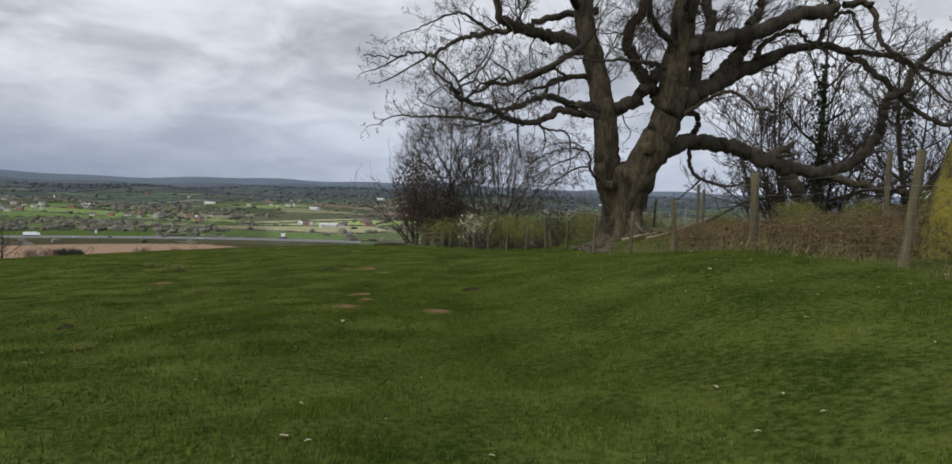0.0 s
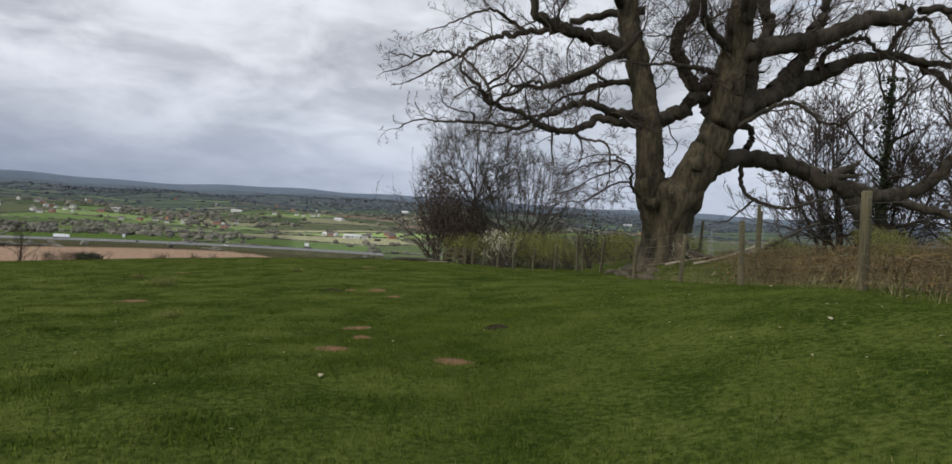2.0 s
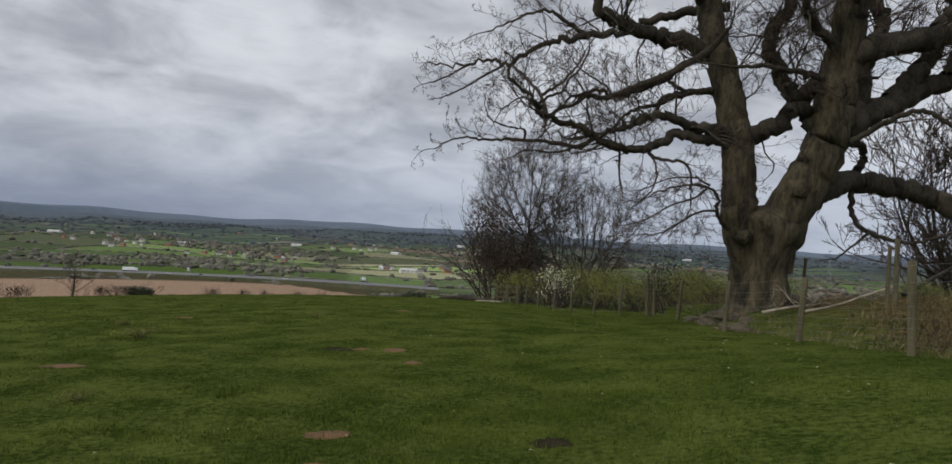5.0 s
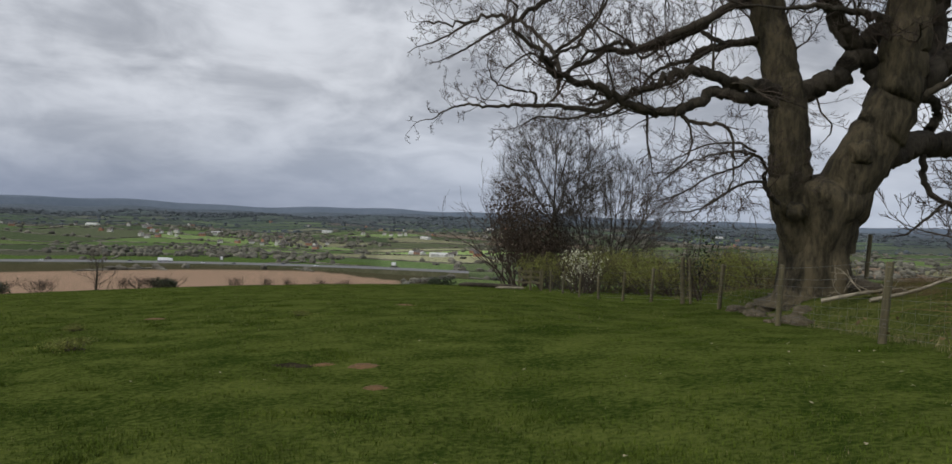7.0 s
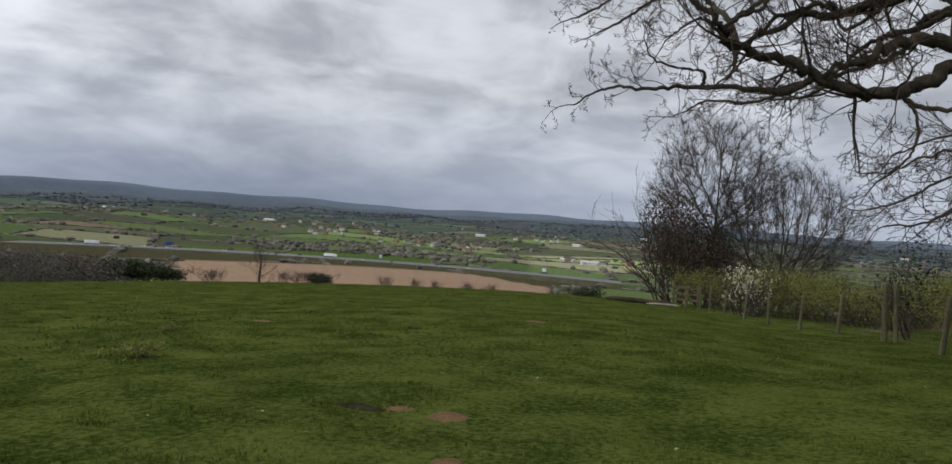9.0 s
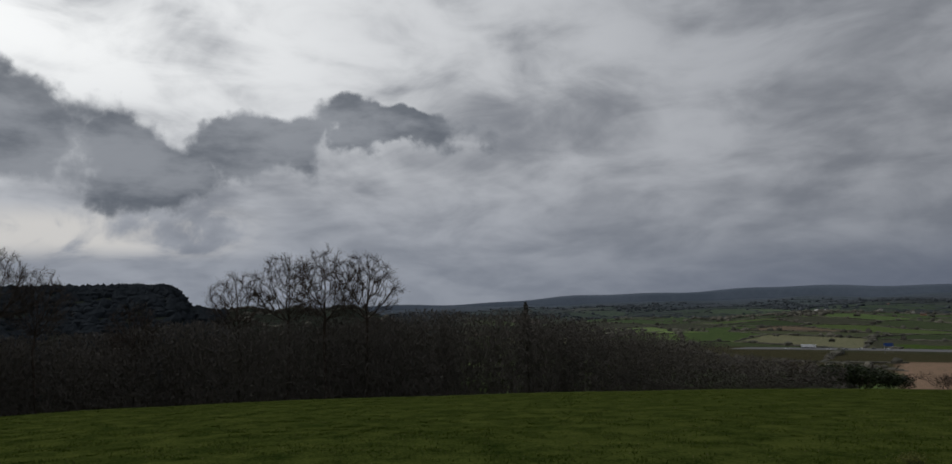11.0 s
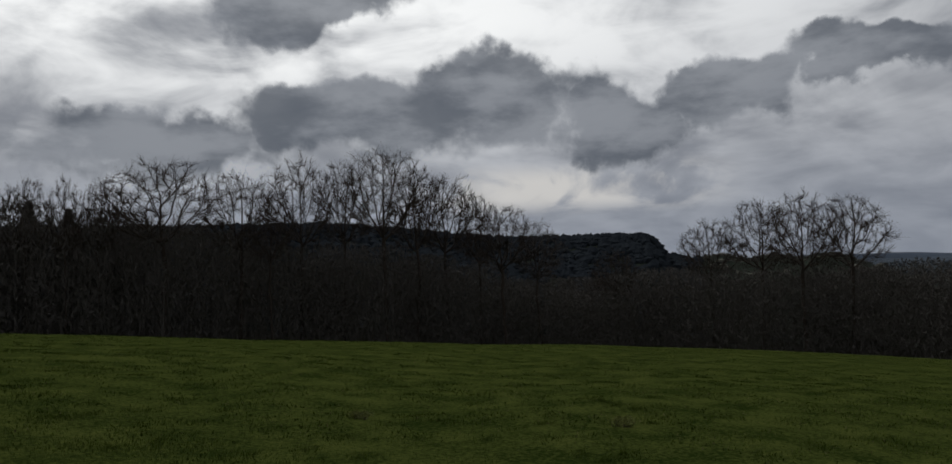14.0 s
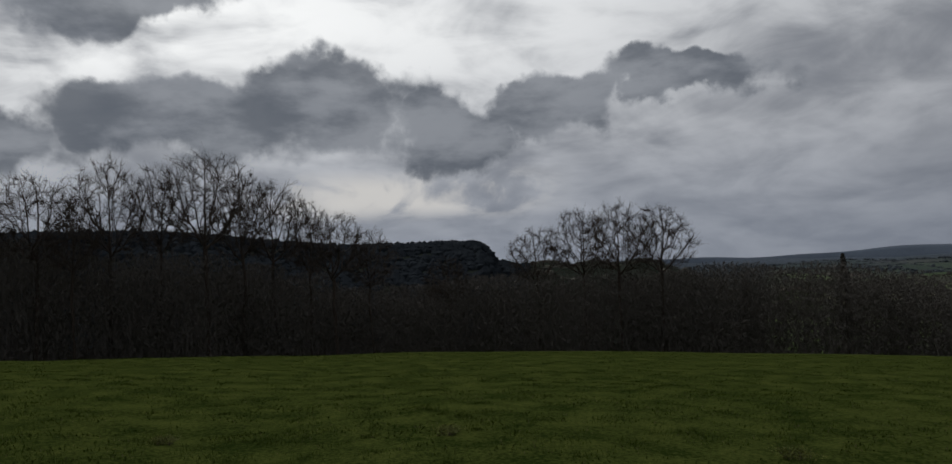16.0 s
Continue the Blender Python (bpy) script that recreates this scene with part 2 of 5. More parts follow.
class Tubes:
    """Collects tapering tubes and makes one mesh of them."""

    def __init__(self):
        self.lots = {}

    def add(self, pts, radii, sides=4):
        self.lots.setdefault((len(pts), sides), []).append((pts, radii))

    def mesh(self, name, material, lumps=0.0):
        verts, quads, base = [], [], 0
        for (n, s), rows in sorted(self.lots.items()):
            p = np.array([r[0] for r in rows], dtype=float)
            rad = np.array([r[1] for r in rows], dtype=float)
            d = np.gradient(p, axis=1)
            d /= np.linalg.norm(d, axis=2, keepdims=True) + 1e-9
            ref = np.where(np.abs(d[:, :1, 2:3]) > 0.8, [[[1.0, 0.2, 0]]], [[[0.1, 0.15, 1.0]]])
            u = np.cross(d, np.broadcast_to(ref, d.shape))
            u /= np.linalg.norm(u, axis=2, keepdims=True) + 1e-9
            v = np.cross(d, u)
            ang = np.arange(s) * 2 * np.pi / s
            ring = u[:, :, None] * np.cos(ang)[None, None, :, None] + v[:, :, None] * np.sin(ang)[None, None, :, None]
            rr = np.repeat(rad[:, :, None], s, axis=2)
            if lumps:
                k = np.arange(n)[None, :, None] * 0.55
                rr = rr * (1 + lumps * (np.sin(ang * 3 + k * 0.7 + 1) * 0.5 + np.sin(ang * 5 - k * 1.1) * 0.35 + np.sin(ang * 2 + k * 2.3) * 0.3 + np.sin(ang * 9 + k) * 0.2))
            co = p[:, :, None] + ring * rr[..., None]
            m = len(rows)
            verts.append(co.reshape(-1, 3))
            idx = base + np.arange(m * n * s).reshape(m, n, s)
            nxt = np.roll(idx, -1, axis=2)
            quads.append(np.stack([idx[:, :-1], nxt[:, :-1], nxt[:, 1:], idx[:, 1:]], axis=-1).reshape(-1, 4))
            base += m * n * s
        return mesh_np(name, np.concatenate(verts), np.concatenate(quads), material)


def smooth_line(pts, n):
    """A curve through the points, as n places evenly by number."""
    p = np.array([2 * np.array(pts[0]) - pts[1], *pts, 2 * np.array(pts[-1]) - pts[-2]], dtype=float)
    out = []
    for t in np.linspace(0, len(pts) - 1 - 1e-6, n):
        i, f = int(t), t - int(t)
        a, b, c, d = p[i : i + 4]
        out.append(0.5 * (2 * b + (c - a) * f + (2 * a - 5 * b + 4 * c - d) * f * f + (3 * b - a - 3 * c + d) * f**3))
    return np.array(out)


def sprout(twigs, rng, p, d, length, r, level, up=0.15, crook=0.32, gap=0.42, thick=None, spread=0.9, fade=0.62, finest=0.0062):
    """A crooked branch with its side branches. level counts down to the last twigs."""
    n = 3 if level <= 0 else (4 if level == 1 else 7)
    step = length / (n - 1)
    pts, radii, dirs = [p], [r], [d]
    px, py, pz = p
    dx, dy, dz = d
    for i in range(1, n):
        dx += rng.gauss(0, crook)
        dy += rng.gauss(0, crook)
        dz += rng.gauss(0, crook) + up * 0.35
        k = 1 / math.sqrt(dx * dx + dy * dy + dz * dz)
        dx, dy, dz = dx * k, dy * k, dz * k
        px, py, pz = px + dx * step, py + dy * step, pz + dz * step
        pts.append((px, py, pz))
        dirs.append((dx, dy, dz))
        radii.append(max(finest * 0.8, r * (1 - 0.72 * i / (n - 1))))
    (thick if thick is not None and r > max(0.025, finest * 1.5) else twigs).add(pts, radii, 6 if r > 0.05 else (4 if r > 0.015 else 3))
    if level <= 0:
        return
    count = max(3, int(length / gap) + 1) if level > 1 else rng.choice((3, 4, 5))
    for k in range(count):
        f = 0.2 + 0.8 * (k + rng.random()) / count
        i = min(n - 2, int(f * (n - 1)))
        g = f * (n - 1) - i
        q = tuple(pts[i][j] * (1 - g) + pts[i + 1][j] * g for j in range(3))
        dd = dirs[i + 1]
        s = [rng.gauss(0, 1) for _ in range(3)]
        c = [dd[j] + s[j] * spread * 0.62 for j in range(3)]
        c[2] += up
        m = 1 / math.sqrt(sum(v * v for v in c))
        ln = length * fade * (1.12 - 0.65 * f) * rng.uniform(0.7, 1.2)
        sprout(twigs, rng, q, tuple(v * m for v in c), ln, max(finest, min(radii[i] * 0.62, r * 0.6)), level - 1, up, crook, gap * 0.62, thick, spread, fade, finest)


# ---- the lie of the land ----
CX, CY = -1.0, 12.0
ROAD_R = 838.0
AZ = np.array([-180, -120, -60, -20, -5, 5, 15, 40, 60, 75, 90, 107, 125, 140, 160, 180.0])
TAN = np.array([0.03, 0.03, 0.06, 0.09, 0.108, 0.113, 0.114, 0.121, 0.128, 0.128, 0.121, 0.114, 0.093, 0.066, 0.04, 0.03])


def smoothstep(v, a, b):
    t = np.clip((v - a) / (b - a), 0, 1)
    return t * t * (3 - 2 * t)


def height(x, y):
    x, y = np.asarray(x, dtype=float), np.asarray(y, dtype=float)
    dx, dy = x - CX, y - CY
    r, az = np.hypot(dx, dy), np.degrees(np.arctan2(-dx, dy))
    b = np.interp(az, [-180, -60, 5, 20, 35, 60, 110, 140, 180], [0.0008, 0.0008, 0.0008, 0.0006, 0.0004, 0.0004, 0.0005, 0.0008, 0.0008])
    a = np.interp(az, AZ, TAN) - 2 * np.sqrt(1.5 * b)
    rc = (0.26 - a) / (2 * b)
    z = np.where(r < rc, -(a * r + b * r * r), -(a * rc + b * rc * rc) - 0.26 * (r - rc))
    bank = np.interp(y, [-20, 0, 8, 15.5, 18.7, 23, 30, 40], [0.5, 0.6, 0.75, 0.62, 0.52, 0.3, 0.3, 0.0])
    z = z + bank * smoothstep(x, -1.0, 3.8) + 0.45 * smoothstep(x, 4.0, 8.0) * smoothstep(y, 38, 24)
    z = z + 0.12 * smoothstep(y, 8, 2)
    side = x - np.interp(y, [7, 12, 23, 30, 36.4, 43.6, 50], [3.6, 3.9, 3.44, 2.8, 1.6, -0.7, -2.7])
    dip = np.interp(y, [12, 15.5, 18.9, 30, 36, 41, 47, 54], [0, 0.22, 0.32, 0.33, 0.35, 0.3, 0.18, 0]) * smoothstep(side, -4.0, -0.3)
    z = z - dip * (1 - smoothstep(side, 0.4, 1.6) * smoothstep(y, 14, 20) * smoothstep(y, 34, 30))
    rough = 0.028 * (np.sin(x * 1.3 + 2.1 * np.sin(y * 0.7)) * np.sin(y * 1.1 + x * 0.3)) + 0.014 * np.sin(x * 3.7 + y * 1.9) * np.sin(y * 4.3 - x * 1.2)
    z = z + rough * smoothstep(r, 120, 40)
    roll = 9 * np.sin(x / 260 + 1.3 * np.sin(y / 410)) * np.cos(y / 230 + 0.6) + 4 * np.sin(x / 97 + y / 140)
    grow = smoothstep(r, 750, 1700)
    valley = -72 + roll * (0.25 + 0.9 * grow) + 14 * smoothstep(r, 1800, 4400)
    hill = 94 * smoothstep(az, 91, 95) * smoothstep(r, 430, 900) * smoothstep(r, 1700, 1200) + 26 * smoothstep(az, 103, 122) * smoothstep(r, 430, 900) * smoothstep(r, 1700, 1200)
    hill = np.maximum(hill, (63 + 3 * np.sin(az * 1.7)) * smoothstep(az, 74, 82) * smoothstep(r, 480, 950) * smoothstep(r, 1700, 1200))
    hill = hill * smoothstep(az, 179, 165)
    valley = valley + hill + 60 * smoothstep(az, 165, 180) + 60 * smoothstep(az, -70, -120)
    k = 5.0
    return np.where(r < 60, z, np.maximum(z, valley) + k * np.exp(-np.abs(z - valley) / k) * 0.3 * smoothstep(r, 60, 160))


def h(x, y):
    return float(height(x, y))


def polar(az, r):
    """The place at r metres from the walk's end towards az, anticlockwise from ahead."""
    return CX - r * math.sin(radians(az)), CY + r * math.cos(radians(az))


# field pattern of the valley
rng_f = np.random.RandomState(5)
gx, gy = np.meshgrid(np.arange(-5000, 3600, 215.0), np.arange(-600, 5000, 118.0))
SEEDS = np.stack([gx.ravel() + rng_f.uniform(-70, 70, gx.size), gy.ravel() + rng_f.uniform(-52, 52, gx.size)], axis=1)
PALETTE = np.array([(0.05, 0.085, 0.024), (0.075, 0.125, 0.03), (0.045, 0.065, 0.026), (0.11, 0.17, 0.045), (0.06, 0.075, 0.036), (0.12, 0.09, 0.06),
                    (0.038, 0.058, 0.024), (0.13, 0.135, 0.07), (0.065, 0.10, 0.026), (0.05, 0.055, 0.035)])
PALETTE = PALETTE * 1.1 + PALETTE.mean(axis=1, keepdims=True) * 0.38
PICK = rng_f.choice(len(PALETTE), len(SEEDS), p=[0.16, 0.15, 0.14, 0.08, 0.1, 0.06, 0.12, 0.05, 0.09, 0.05])


def nearest(x, y):
    """The field each place is in, and the next one to it."""
    who, other = np.empty(len(x), int), np.empty(len(x), int)
    for s in range(0, len(x), 4000):
        d = np.hypot(x[s : s + 4000, None] - SEEDS[None, :, 0], (y[s : s + 4000, None] - SEEDS[None, :, 1]) * 1.3)
        two = np.argpartition(d, 1, axis=1)[:, :2]
        swap = np.take_along_axis(d, two, axis=1)
        first = swap.argmin(axis=1)
        row = np.arange(len(two))
        who[s : s + 4000], other[s : s + 4000] = two[row, first], two[row, 1 - first]
    return who, other


def onto_edge(x, y):
    """Moves places to the nearest edge between two fields."""
    who, other = nearest(x, y)
    q = np.stack([x, y * 1.3], axis=1)
    a, b = SEEDS[who] * (1, 1.3), SEEDS[other] * (1, 1.3)
    n = (b - a) / np.linalg.norm(b - a, axis=1, keepdims=True)
    far = ((q - (a + b) / 2) * n).sum(axis=1)
    q = q - far[:, None] * n
    return q[:, 0], q[:, 1] / 1.3, np.abs(far), np.arctan2(n[:, 0] / 1.3, -n[:, 1])


def in_plough(az, r, x, y):
    return (az > 13.5) & (az < 42) & (r > 470) & (r < np.minimum(785, 690 + 11 * (az - 11.5)))


def build_ground():
    radii = [0.0] + list(np.arange(0.25, 30, 0.25))
    while radii[-1] < 4700:
        radii.append(radii[-1] * 1.021)
    n = 440
    ang = np.radians(np.arange(n) * 360 / n)
    R, A = np.meshgrid(radii[1:], ang, indexing="ij")
    x, y = (CX - R * np.sin(A)).ravel(), (CY + R * np.cos(A)).ravel()
    z = height(x, y)
    verts = np.concatenate([[(CX, CY, h(CX, CY))], np.stack([x, y, z], axis=1)])
    idx = 1 + np.arange(len(x)).reshape(len(radii) - 1, n)
    nxt = np.roll(idx, -1, axis=1)
    quads = np.stack([idx[:-1], idx[1:], nxt[1:], nxt[:-1]], axis=-1).reshape(-1, 4)
    tris = np.stack([np.zeros(n, int), idx[0], nxt[0]], axis=-1)
    me = mesh_np("ground", verts, quads, TURF, True, tris)
    r, az = np.hypot(verts[:, 0] - CX, verts[:, 1] - CY), np.degrees(np.arctan2(-(verts[:, 0] - CX), verts[:, 1] - CY))
    col = np.empty((len(verts), 3))
    col[:] = (0.0555, 0.0745, 0.0175)
    far = r > 420
    who, _ = nearest(verts[far, 0], verts[far, 1])
    col[far] = PALETTE[PICK[who]]
    col[in_plough(az, r, verts[:, 0], verts[:, 1])] = (0.265, 0.19, 0.138)
    road = ROAD_R + 3.2 * (az - 25)
    col[(az > 11) & (az < 60) & (r > 700) & (r < road + 18) & ~in_plough(az, r, verts[:, 0], verts[:, 1])] = (0.06, 0.058, 0.034)
    col[(az > 16) & (az < 42) & (r > road + 18) & (r < road + 110)] = (0.068, 0.108, 0.032)
    # a sunlit stretch of fields: the sunlight is put in as lighter colour
    col[(az > -2) & (az < 15.5) & (r > 820) & (r < 1350)] *= 1.45
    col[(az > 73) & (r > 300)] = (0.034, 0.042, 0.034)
    # aerial haze painted into the ground colour: blue-grey from 1200 m, paler beyond 2600
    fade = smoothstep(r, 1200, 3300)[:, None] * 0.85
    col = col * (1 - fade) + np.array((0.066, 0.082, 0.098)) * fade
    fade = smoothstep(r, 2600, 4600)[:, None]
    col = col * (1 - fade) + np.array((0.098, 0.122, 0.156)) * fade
    bank = (smoothstep(verts[:, 0], 3.6, 5.2) * (0.35 + 0.65 * smoothstep(verts[:, 1], 20, 14)) * smoothstep(verts[:, 1], 50, 40))[:, None]
    col = col * (1 - bank * 0.8) + np.array((0.09, 0.084, 0.036)) * bank * 0.8
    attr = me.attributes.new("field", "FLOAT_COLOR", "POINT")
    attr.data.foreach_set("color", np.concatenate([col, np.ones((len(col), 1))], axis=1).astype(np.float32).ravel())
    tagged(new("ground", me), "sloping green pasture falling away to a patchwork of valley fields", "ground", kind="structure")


build_ground()


# ring of far hills whose material has the haze painted in
def build_backdrop():
    n = 200
    ang = np.radians(np.linspace(-75, 110, n))
    top = 0.0 + 12 * np.sin(ang * 9) + 11 * np.sin(ang * 23 + 1) + 6 * np.sin(ang * 57)
    rise = 26 * smoothstep(np.degrees(ang), 15, 45) * smoothstep(np.degrees(ang), 80, 60)
    rows = []
    for rad, zz in ((4560, -170 + 0 * top), (4640, -36 + top * 0.3 + rise * 0.6), (4700, -30 + top * 0.6 + rise)):
        rows.append(np.stack([CX - rad * np.sin(ang), CY + rad * np.cos(ang), zz], axis=1))
    idx = np.arange(3 * n).reshape(3, n)
    quads = np.stack([idx[:-1, :-1], idx[:-1, 1:], idx[1:, 1:], idx[1:, :-1]], axis=-1).reshape(-1, 4)
    tagged(new("backdrop", mesh_np("backdrop", np.concatenate(rows), quads, HAZYHILL)), "low blue-grey hills along the horizon", "hills", kind="structure")


build_backdrop()


# ---- the great beech ----
def bough(tree, twigs, thick, rng, pts, r0, r1, level=3, start=0.3, every=0.25, length=1.8, up=0.1, sides=10, lumps=0.05, bark=BARK):
    n = max(8, len(pts) * 6)
    line = smooth_line(pts, n)
    jig = np.array([[rng.gauss(0, 1) for _ in range(3)] for _ in range(n)])
    line[2:] += jig[2:] * min(0.04, r0 * 0.28) * (0.5 if r0 > 0.4 else 1)
    rad = np.linspace(r0, r1, n)
    t = Tubes()
    t.add(line, rad, sides)
    part("limb", t.mesh("limb", bark, lumps), tree)
    total = float(np.linalg.norm(np.diff(line, axis=0), axis=1).sum())
    count = int(total * (1 - start) / every)
    for k in range(count):
        f = start + (1 - start) * (k + rng.random()) / count
        i = min(n - 2, int(f * (n - 1)))
        d = line[i + 1] - line[i]
        d = d / np.linalg.norm(d)
        s = np.array([rng.gauss(0, 1) for _ in range(3)])
        s -= d * s.dot(d)
        s /= np.linalg.norm(s)
        c = d * 0.75 + s * 0.9 + np.array([0, 0, up * 1.5])
        c /= np.linalg.norm(c)
        r = min(rad[i] * 0.34, 0.032) * rng.uniform(0.6, 1.1)
        sprout(twigs, rng, tuple(line[i]), tuple(c), length * rng.uniform(0.6, 1.25) * (1.15 - 0.5 * f), max(r, 0.009), level, up, 0.24, gap=0.36, thick=thick, finest=0.0042)
    d = line[-1] - line[-2]
    d = d / np.linalg.norm(d)
    sprout(twigs, rng, tuple(line[-1]), tuple(d), length * 0.7, max(r1, 0.01), level, up, 0.22, thick=thick, finest=0.0042)


def great_beech():
    rng = random.Random(11)
    tree = thing("beech_tree", (0, 0, 0), "huge old bare beech with gnarled trunk and twisting limbs behind fence", "tree")
    twigs, thick = Tubes(), Tubes()
    base = h(4.97, 25.8)
    t = Tubes()
    line = smooth_line([(4.97, 25.85, base - 0.3), (4.98, 25.85, base + 0.15), (4.97, 25.85, 0.9), (5.02, 25.8, 1.6), (5.15, 25.7, 2.2), (5.2, 25.65, 2.6)], 22)
    t.add(line, [1.3, 1.08, 0.95, 0.87, 0.81, 0.77, 0.74, 0.71, 0.69, 0.69, 0.7, 0.72, 0.75, 0.79, 0.83, 0.86, 0.87, 0.86, 0.81, 0.68, 0.46, 0.15], 40)
    part("trunk", t.mesh("trunk", TRUNKBARK, 0.11), tree, "deeply furrowed brown trunk flaring at the roots")
    for x, y, z, r in ((5.55, 25.05, 3.0, 0.3), (4.3, 25.1, 1.75, 0.2)):
        bm = bmesh.new()
        bmesh.ops.create_icosphere(bm, subdivisions=4, radius=r)
        for v in bm.verts:
            v.co *= 1 + 0.28 * noise.noise(v.co * 3 / r * 0.5 + Vector((x, y, z))) + 0.1 * noise.noise(v.co * 9 / r)
            v.co += Vector((x, y, z))
        part("burl", solid("burl", bm, TRUNKBARK, True), tree)

    def b(pts, r0, r1, **kw):
        bough(tree, twigs, thick, rng, pts, r0, r1, **kw)

    stem = dict(sides=24, lumps=0.055, bark=TRUNKBARK, start=0.42, every=0.4, length=2.8)
    b([(4.75, 25.8, 0.9), (4.35, 25.6, 1.97), (4.24, 25.5, 2.67), (4.17, 25.4, 3.36), (4.08, 25.4, 4.22), (3.87, 25.5, 5.1), (3.68, 25.6, 5.98), (3.43, 25.8, 6.89), (3.32, 26, 7.82), (3.3, 26.6, 10.2), (3, 27, 12.4)], 0.46, 0.29, **stem)
    b([(5.1, 25.8, 1), (5.21, 25.7, 1.74), (5.51, 25.5, 2.54), (5.95, 25.4, 3.42), (6.29, 25.4, 4.29), (6.38, 25.4, 5.16), (6.47, 25.4, 6.02), (6.58, 25.3, 6.85), (6.62, 25.2, 7.67), (7.3, 25, 10.2), (7.6, 24.8, 12.4)], 0.62, 0.33, **stem)
    b([(6.3, 25.4, 4.03), (6, 25.5, 4.55), (5.62, 25.6, 5.17), (5.2, 25.7, 5.83), (4.94, 25.8, 6.37), (4.84, 25.8, 6.75), (5.03, 25.9, 7.34), (5.36, 26, 7.87), (5.6, 26.4, 10)], 0.23, 0.15, sides=16)
    b([(4.15, 25.4, 4.14), (4.57, 25.4, 4.41), (5.07, 25.4, 4.63), (5.54, 25.6, 5.13), (6.03, 26, 5.7), (6.75, 26.4, 6.04)], 0.24, 0.2, start=0.9, sides=14)
    b([(7.33, 26.2, 5.04), (7.43, 26.4, 5.7), (7.59, 26.6, 6.47), (7.97, 26.8, 7.25), (8.11, 27, 7.85), (7.93, 27, 8.39), (8, 27.6, 10.4)], 0.22, 0.17, sides=14)
    b([(8.08, 26.2, 5.51), (8.69, 26.4, 6.19), (9.24, 26.6, 6.91), (9.47, 26.8, 7.61), (9.85, 27, 8.35), (10, 27.6, 10.6)], 0.26, 0.15, sides=14)
    b([(6.36, 25.2, 6.48), (5.79, 24.8, 6.75), (5.35, 24.4, 7.09), (5.18, 24.2, 7.36), (5.2, 23.6, 9.4)], 0.13, 0.081)
    b([(5.97, 25.2, 5.79), (5.42, 24.8, 5.8), (4.89, 24.4, 5.78), (4.14, 24, 5.74), (3.46, 23.8, 5.62)], 0.094, 0.034, every=0.6)
    b([(6.65, 25.3, 6.34), (7.11, 25.2, 6.54), (7.69, 25.2, 6.69), (8.77, 25.6, 7.01), (9.8, 26, 7.38), (10.85, 26.4, 7.9), (12.25, 26.8, 8.19)], 0.32, 0.23, sides=16)
    b([(12.67, 26.6, 8.37), (13.54, 26.6, 8.44), (13.83, 26.4, 7.59), (14.02, 26.2, 6.86), (14.85, 26, 6.29), (15.42, 25.8, 5.55), (16.1, 25.6, 4.88)], 0.13, 0.038)
    b([(6.48, 25.4, 4.44), (7.01, 25.6, 4.82), (7.84, 26, 5.26), (8.68, 26.4, 5.74), (9.56, 26.8, 6.13), (10.35, 27, 6.48)], 0.32, 0.24, sides=16, start=0.6)
    b([(9.94, 26.8, 6.41), (10.88, 27, 6.77), (11.63, 27.2, 6.96), (12.45, 27.2, 7.06), (13.68, 27, 6.41), (14.74, 26.8, 5.53), (15.56, 26.6, 4.73), (16.74, 26.4, 4.21)], 0.18, 0.078, sides=12)
    b([(12.76, 27, 6.88), (13.77, 26.8, 6.75), (14.54, 26.6, 6.61), (15.32, 26.4, 6.26), (16.47, 26.2, 5.97)], 0.11, 0.065)
    b([(12.03, 27.1, 6.91), (12.19, 27, 7.51), (12.53, 26.9, 8.01), (13.01, 26.8, 8.18), (13.34, 26.6, 7.51), (13.47, 26.5, 7.07)], 0.1, 0.038)
    b([(9.64, 26.6, 6.36), (9.91, 26.8, 6.9), (10.52, 27, 7.32), (11.17, 27, 7.52), (11.64, 27, 7.14)], 0.11, 0.062)
    b([(6.57, 25.2, 4.07), (6.82, 25, 4.3), (7.3, 24.6, 4.66), (7.78, 24.3, 4.89), (8.19, 24, 4.75), (8.59, 23.8, 4.34), (9.16, 23.6, 4.24)], 0.084, 0.037, every=0.5)
    b([(5.75, 25.9, 2.56), (6.3, 26, 2.9), (7, 26.4, 3.27), (7.76, 26.9, 3.4), (8.8, 27.2, 3.33), (9.73, 27.2, 3.11), (10.48, 27.2, 2.8)], 0.29, 0.26, sides=18, start=0.9, lumps=0.07)
    b([(10.31, 27.2, 2.92), (11.34, 27.2, 2.64), (12.2, 27.1, 2.44), (13.04, 27, 2.6), (13.8, 26.8, 3.12), (14.19, 26.6, 3.78), (14.22, 26.4, 4.52), (14.26, 26.3, 5.02), (14.82, 26.2, 5.47), (15.09, 26.1, 6.16), (15.67, 26, 6.84), (16.23, 26, 7.31)], 0.25, 0.1, sides=14)
    b([(11.06, 27.2, 2.67), (11.49, 27.2, 2.06), (11.91, 27.2, 1.4), (12.3, 27.2, 0.92)], 0.27, 0.25, start=0.95, sides=12)
    b([(12.43, 27.1, 2.45), (13.42, 26.8, 2.12), (14.43, 26.6, 1.89), (15.42, 26.4, 1.87), (16.25, 26.2, 2.25)], 0.17, 0.064, length=1.1)
    b([(6.56, 25.9, 3.92), (7.04, 26.3, 4.28), (7.59, 26.7, 4.39), (7.75, 26.8, 4.1), (7.64, 26.8, 3.76), (7.55, 26.9, 3.58)], 0.087, 0.12, level=1, length=0.4, every=2, sides=10)
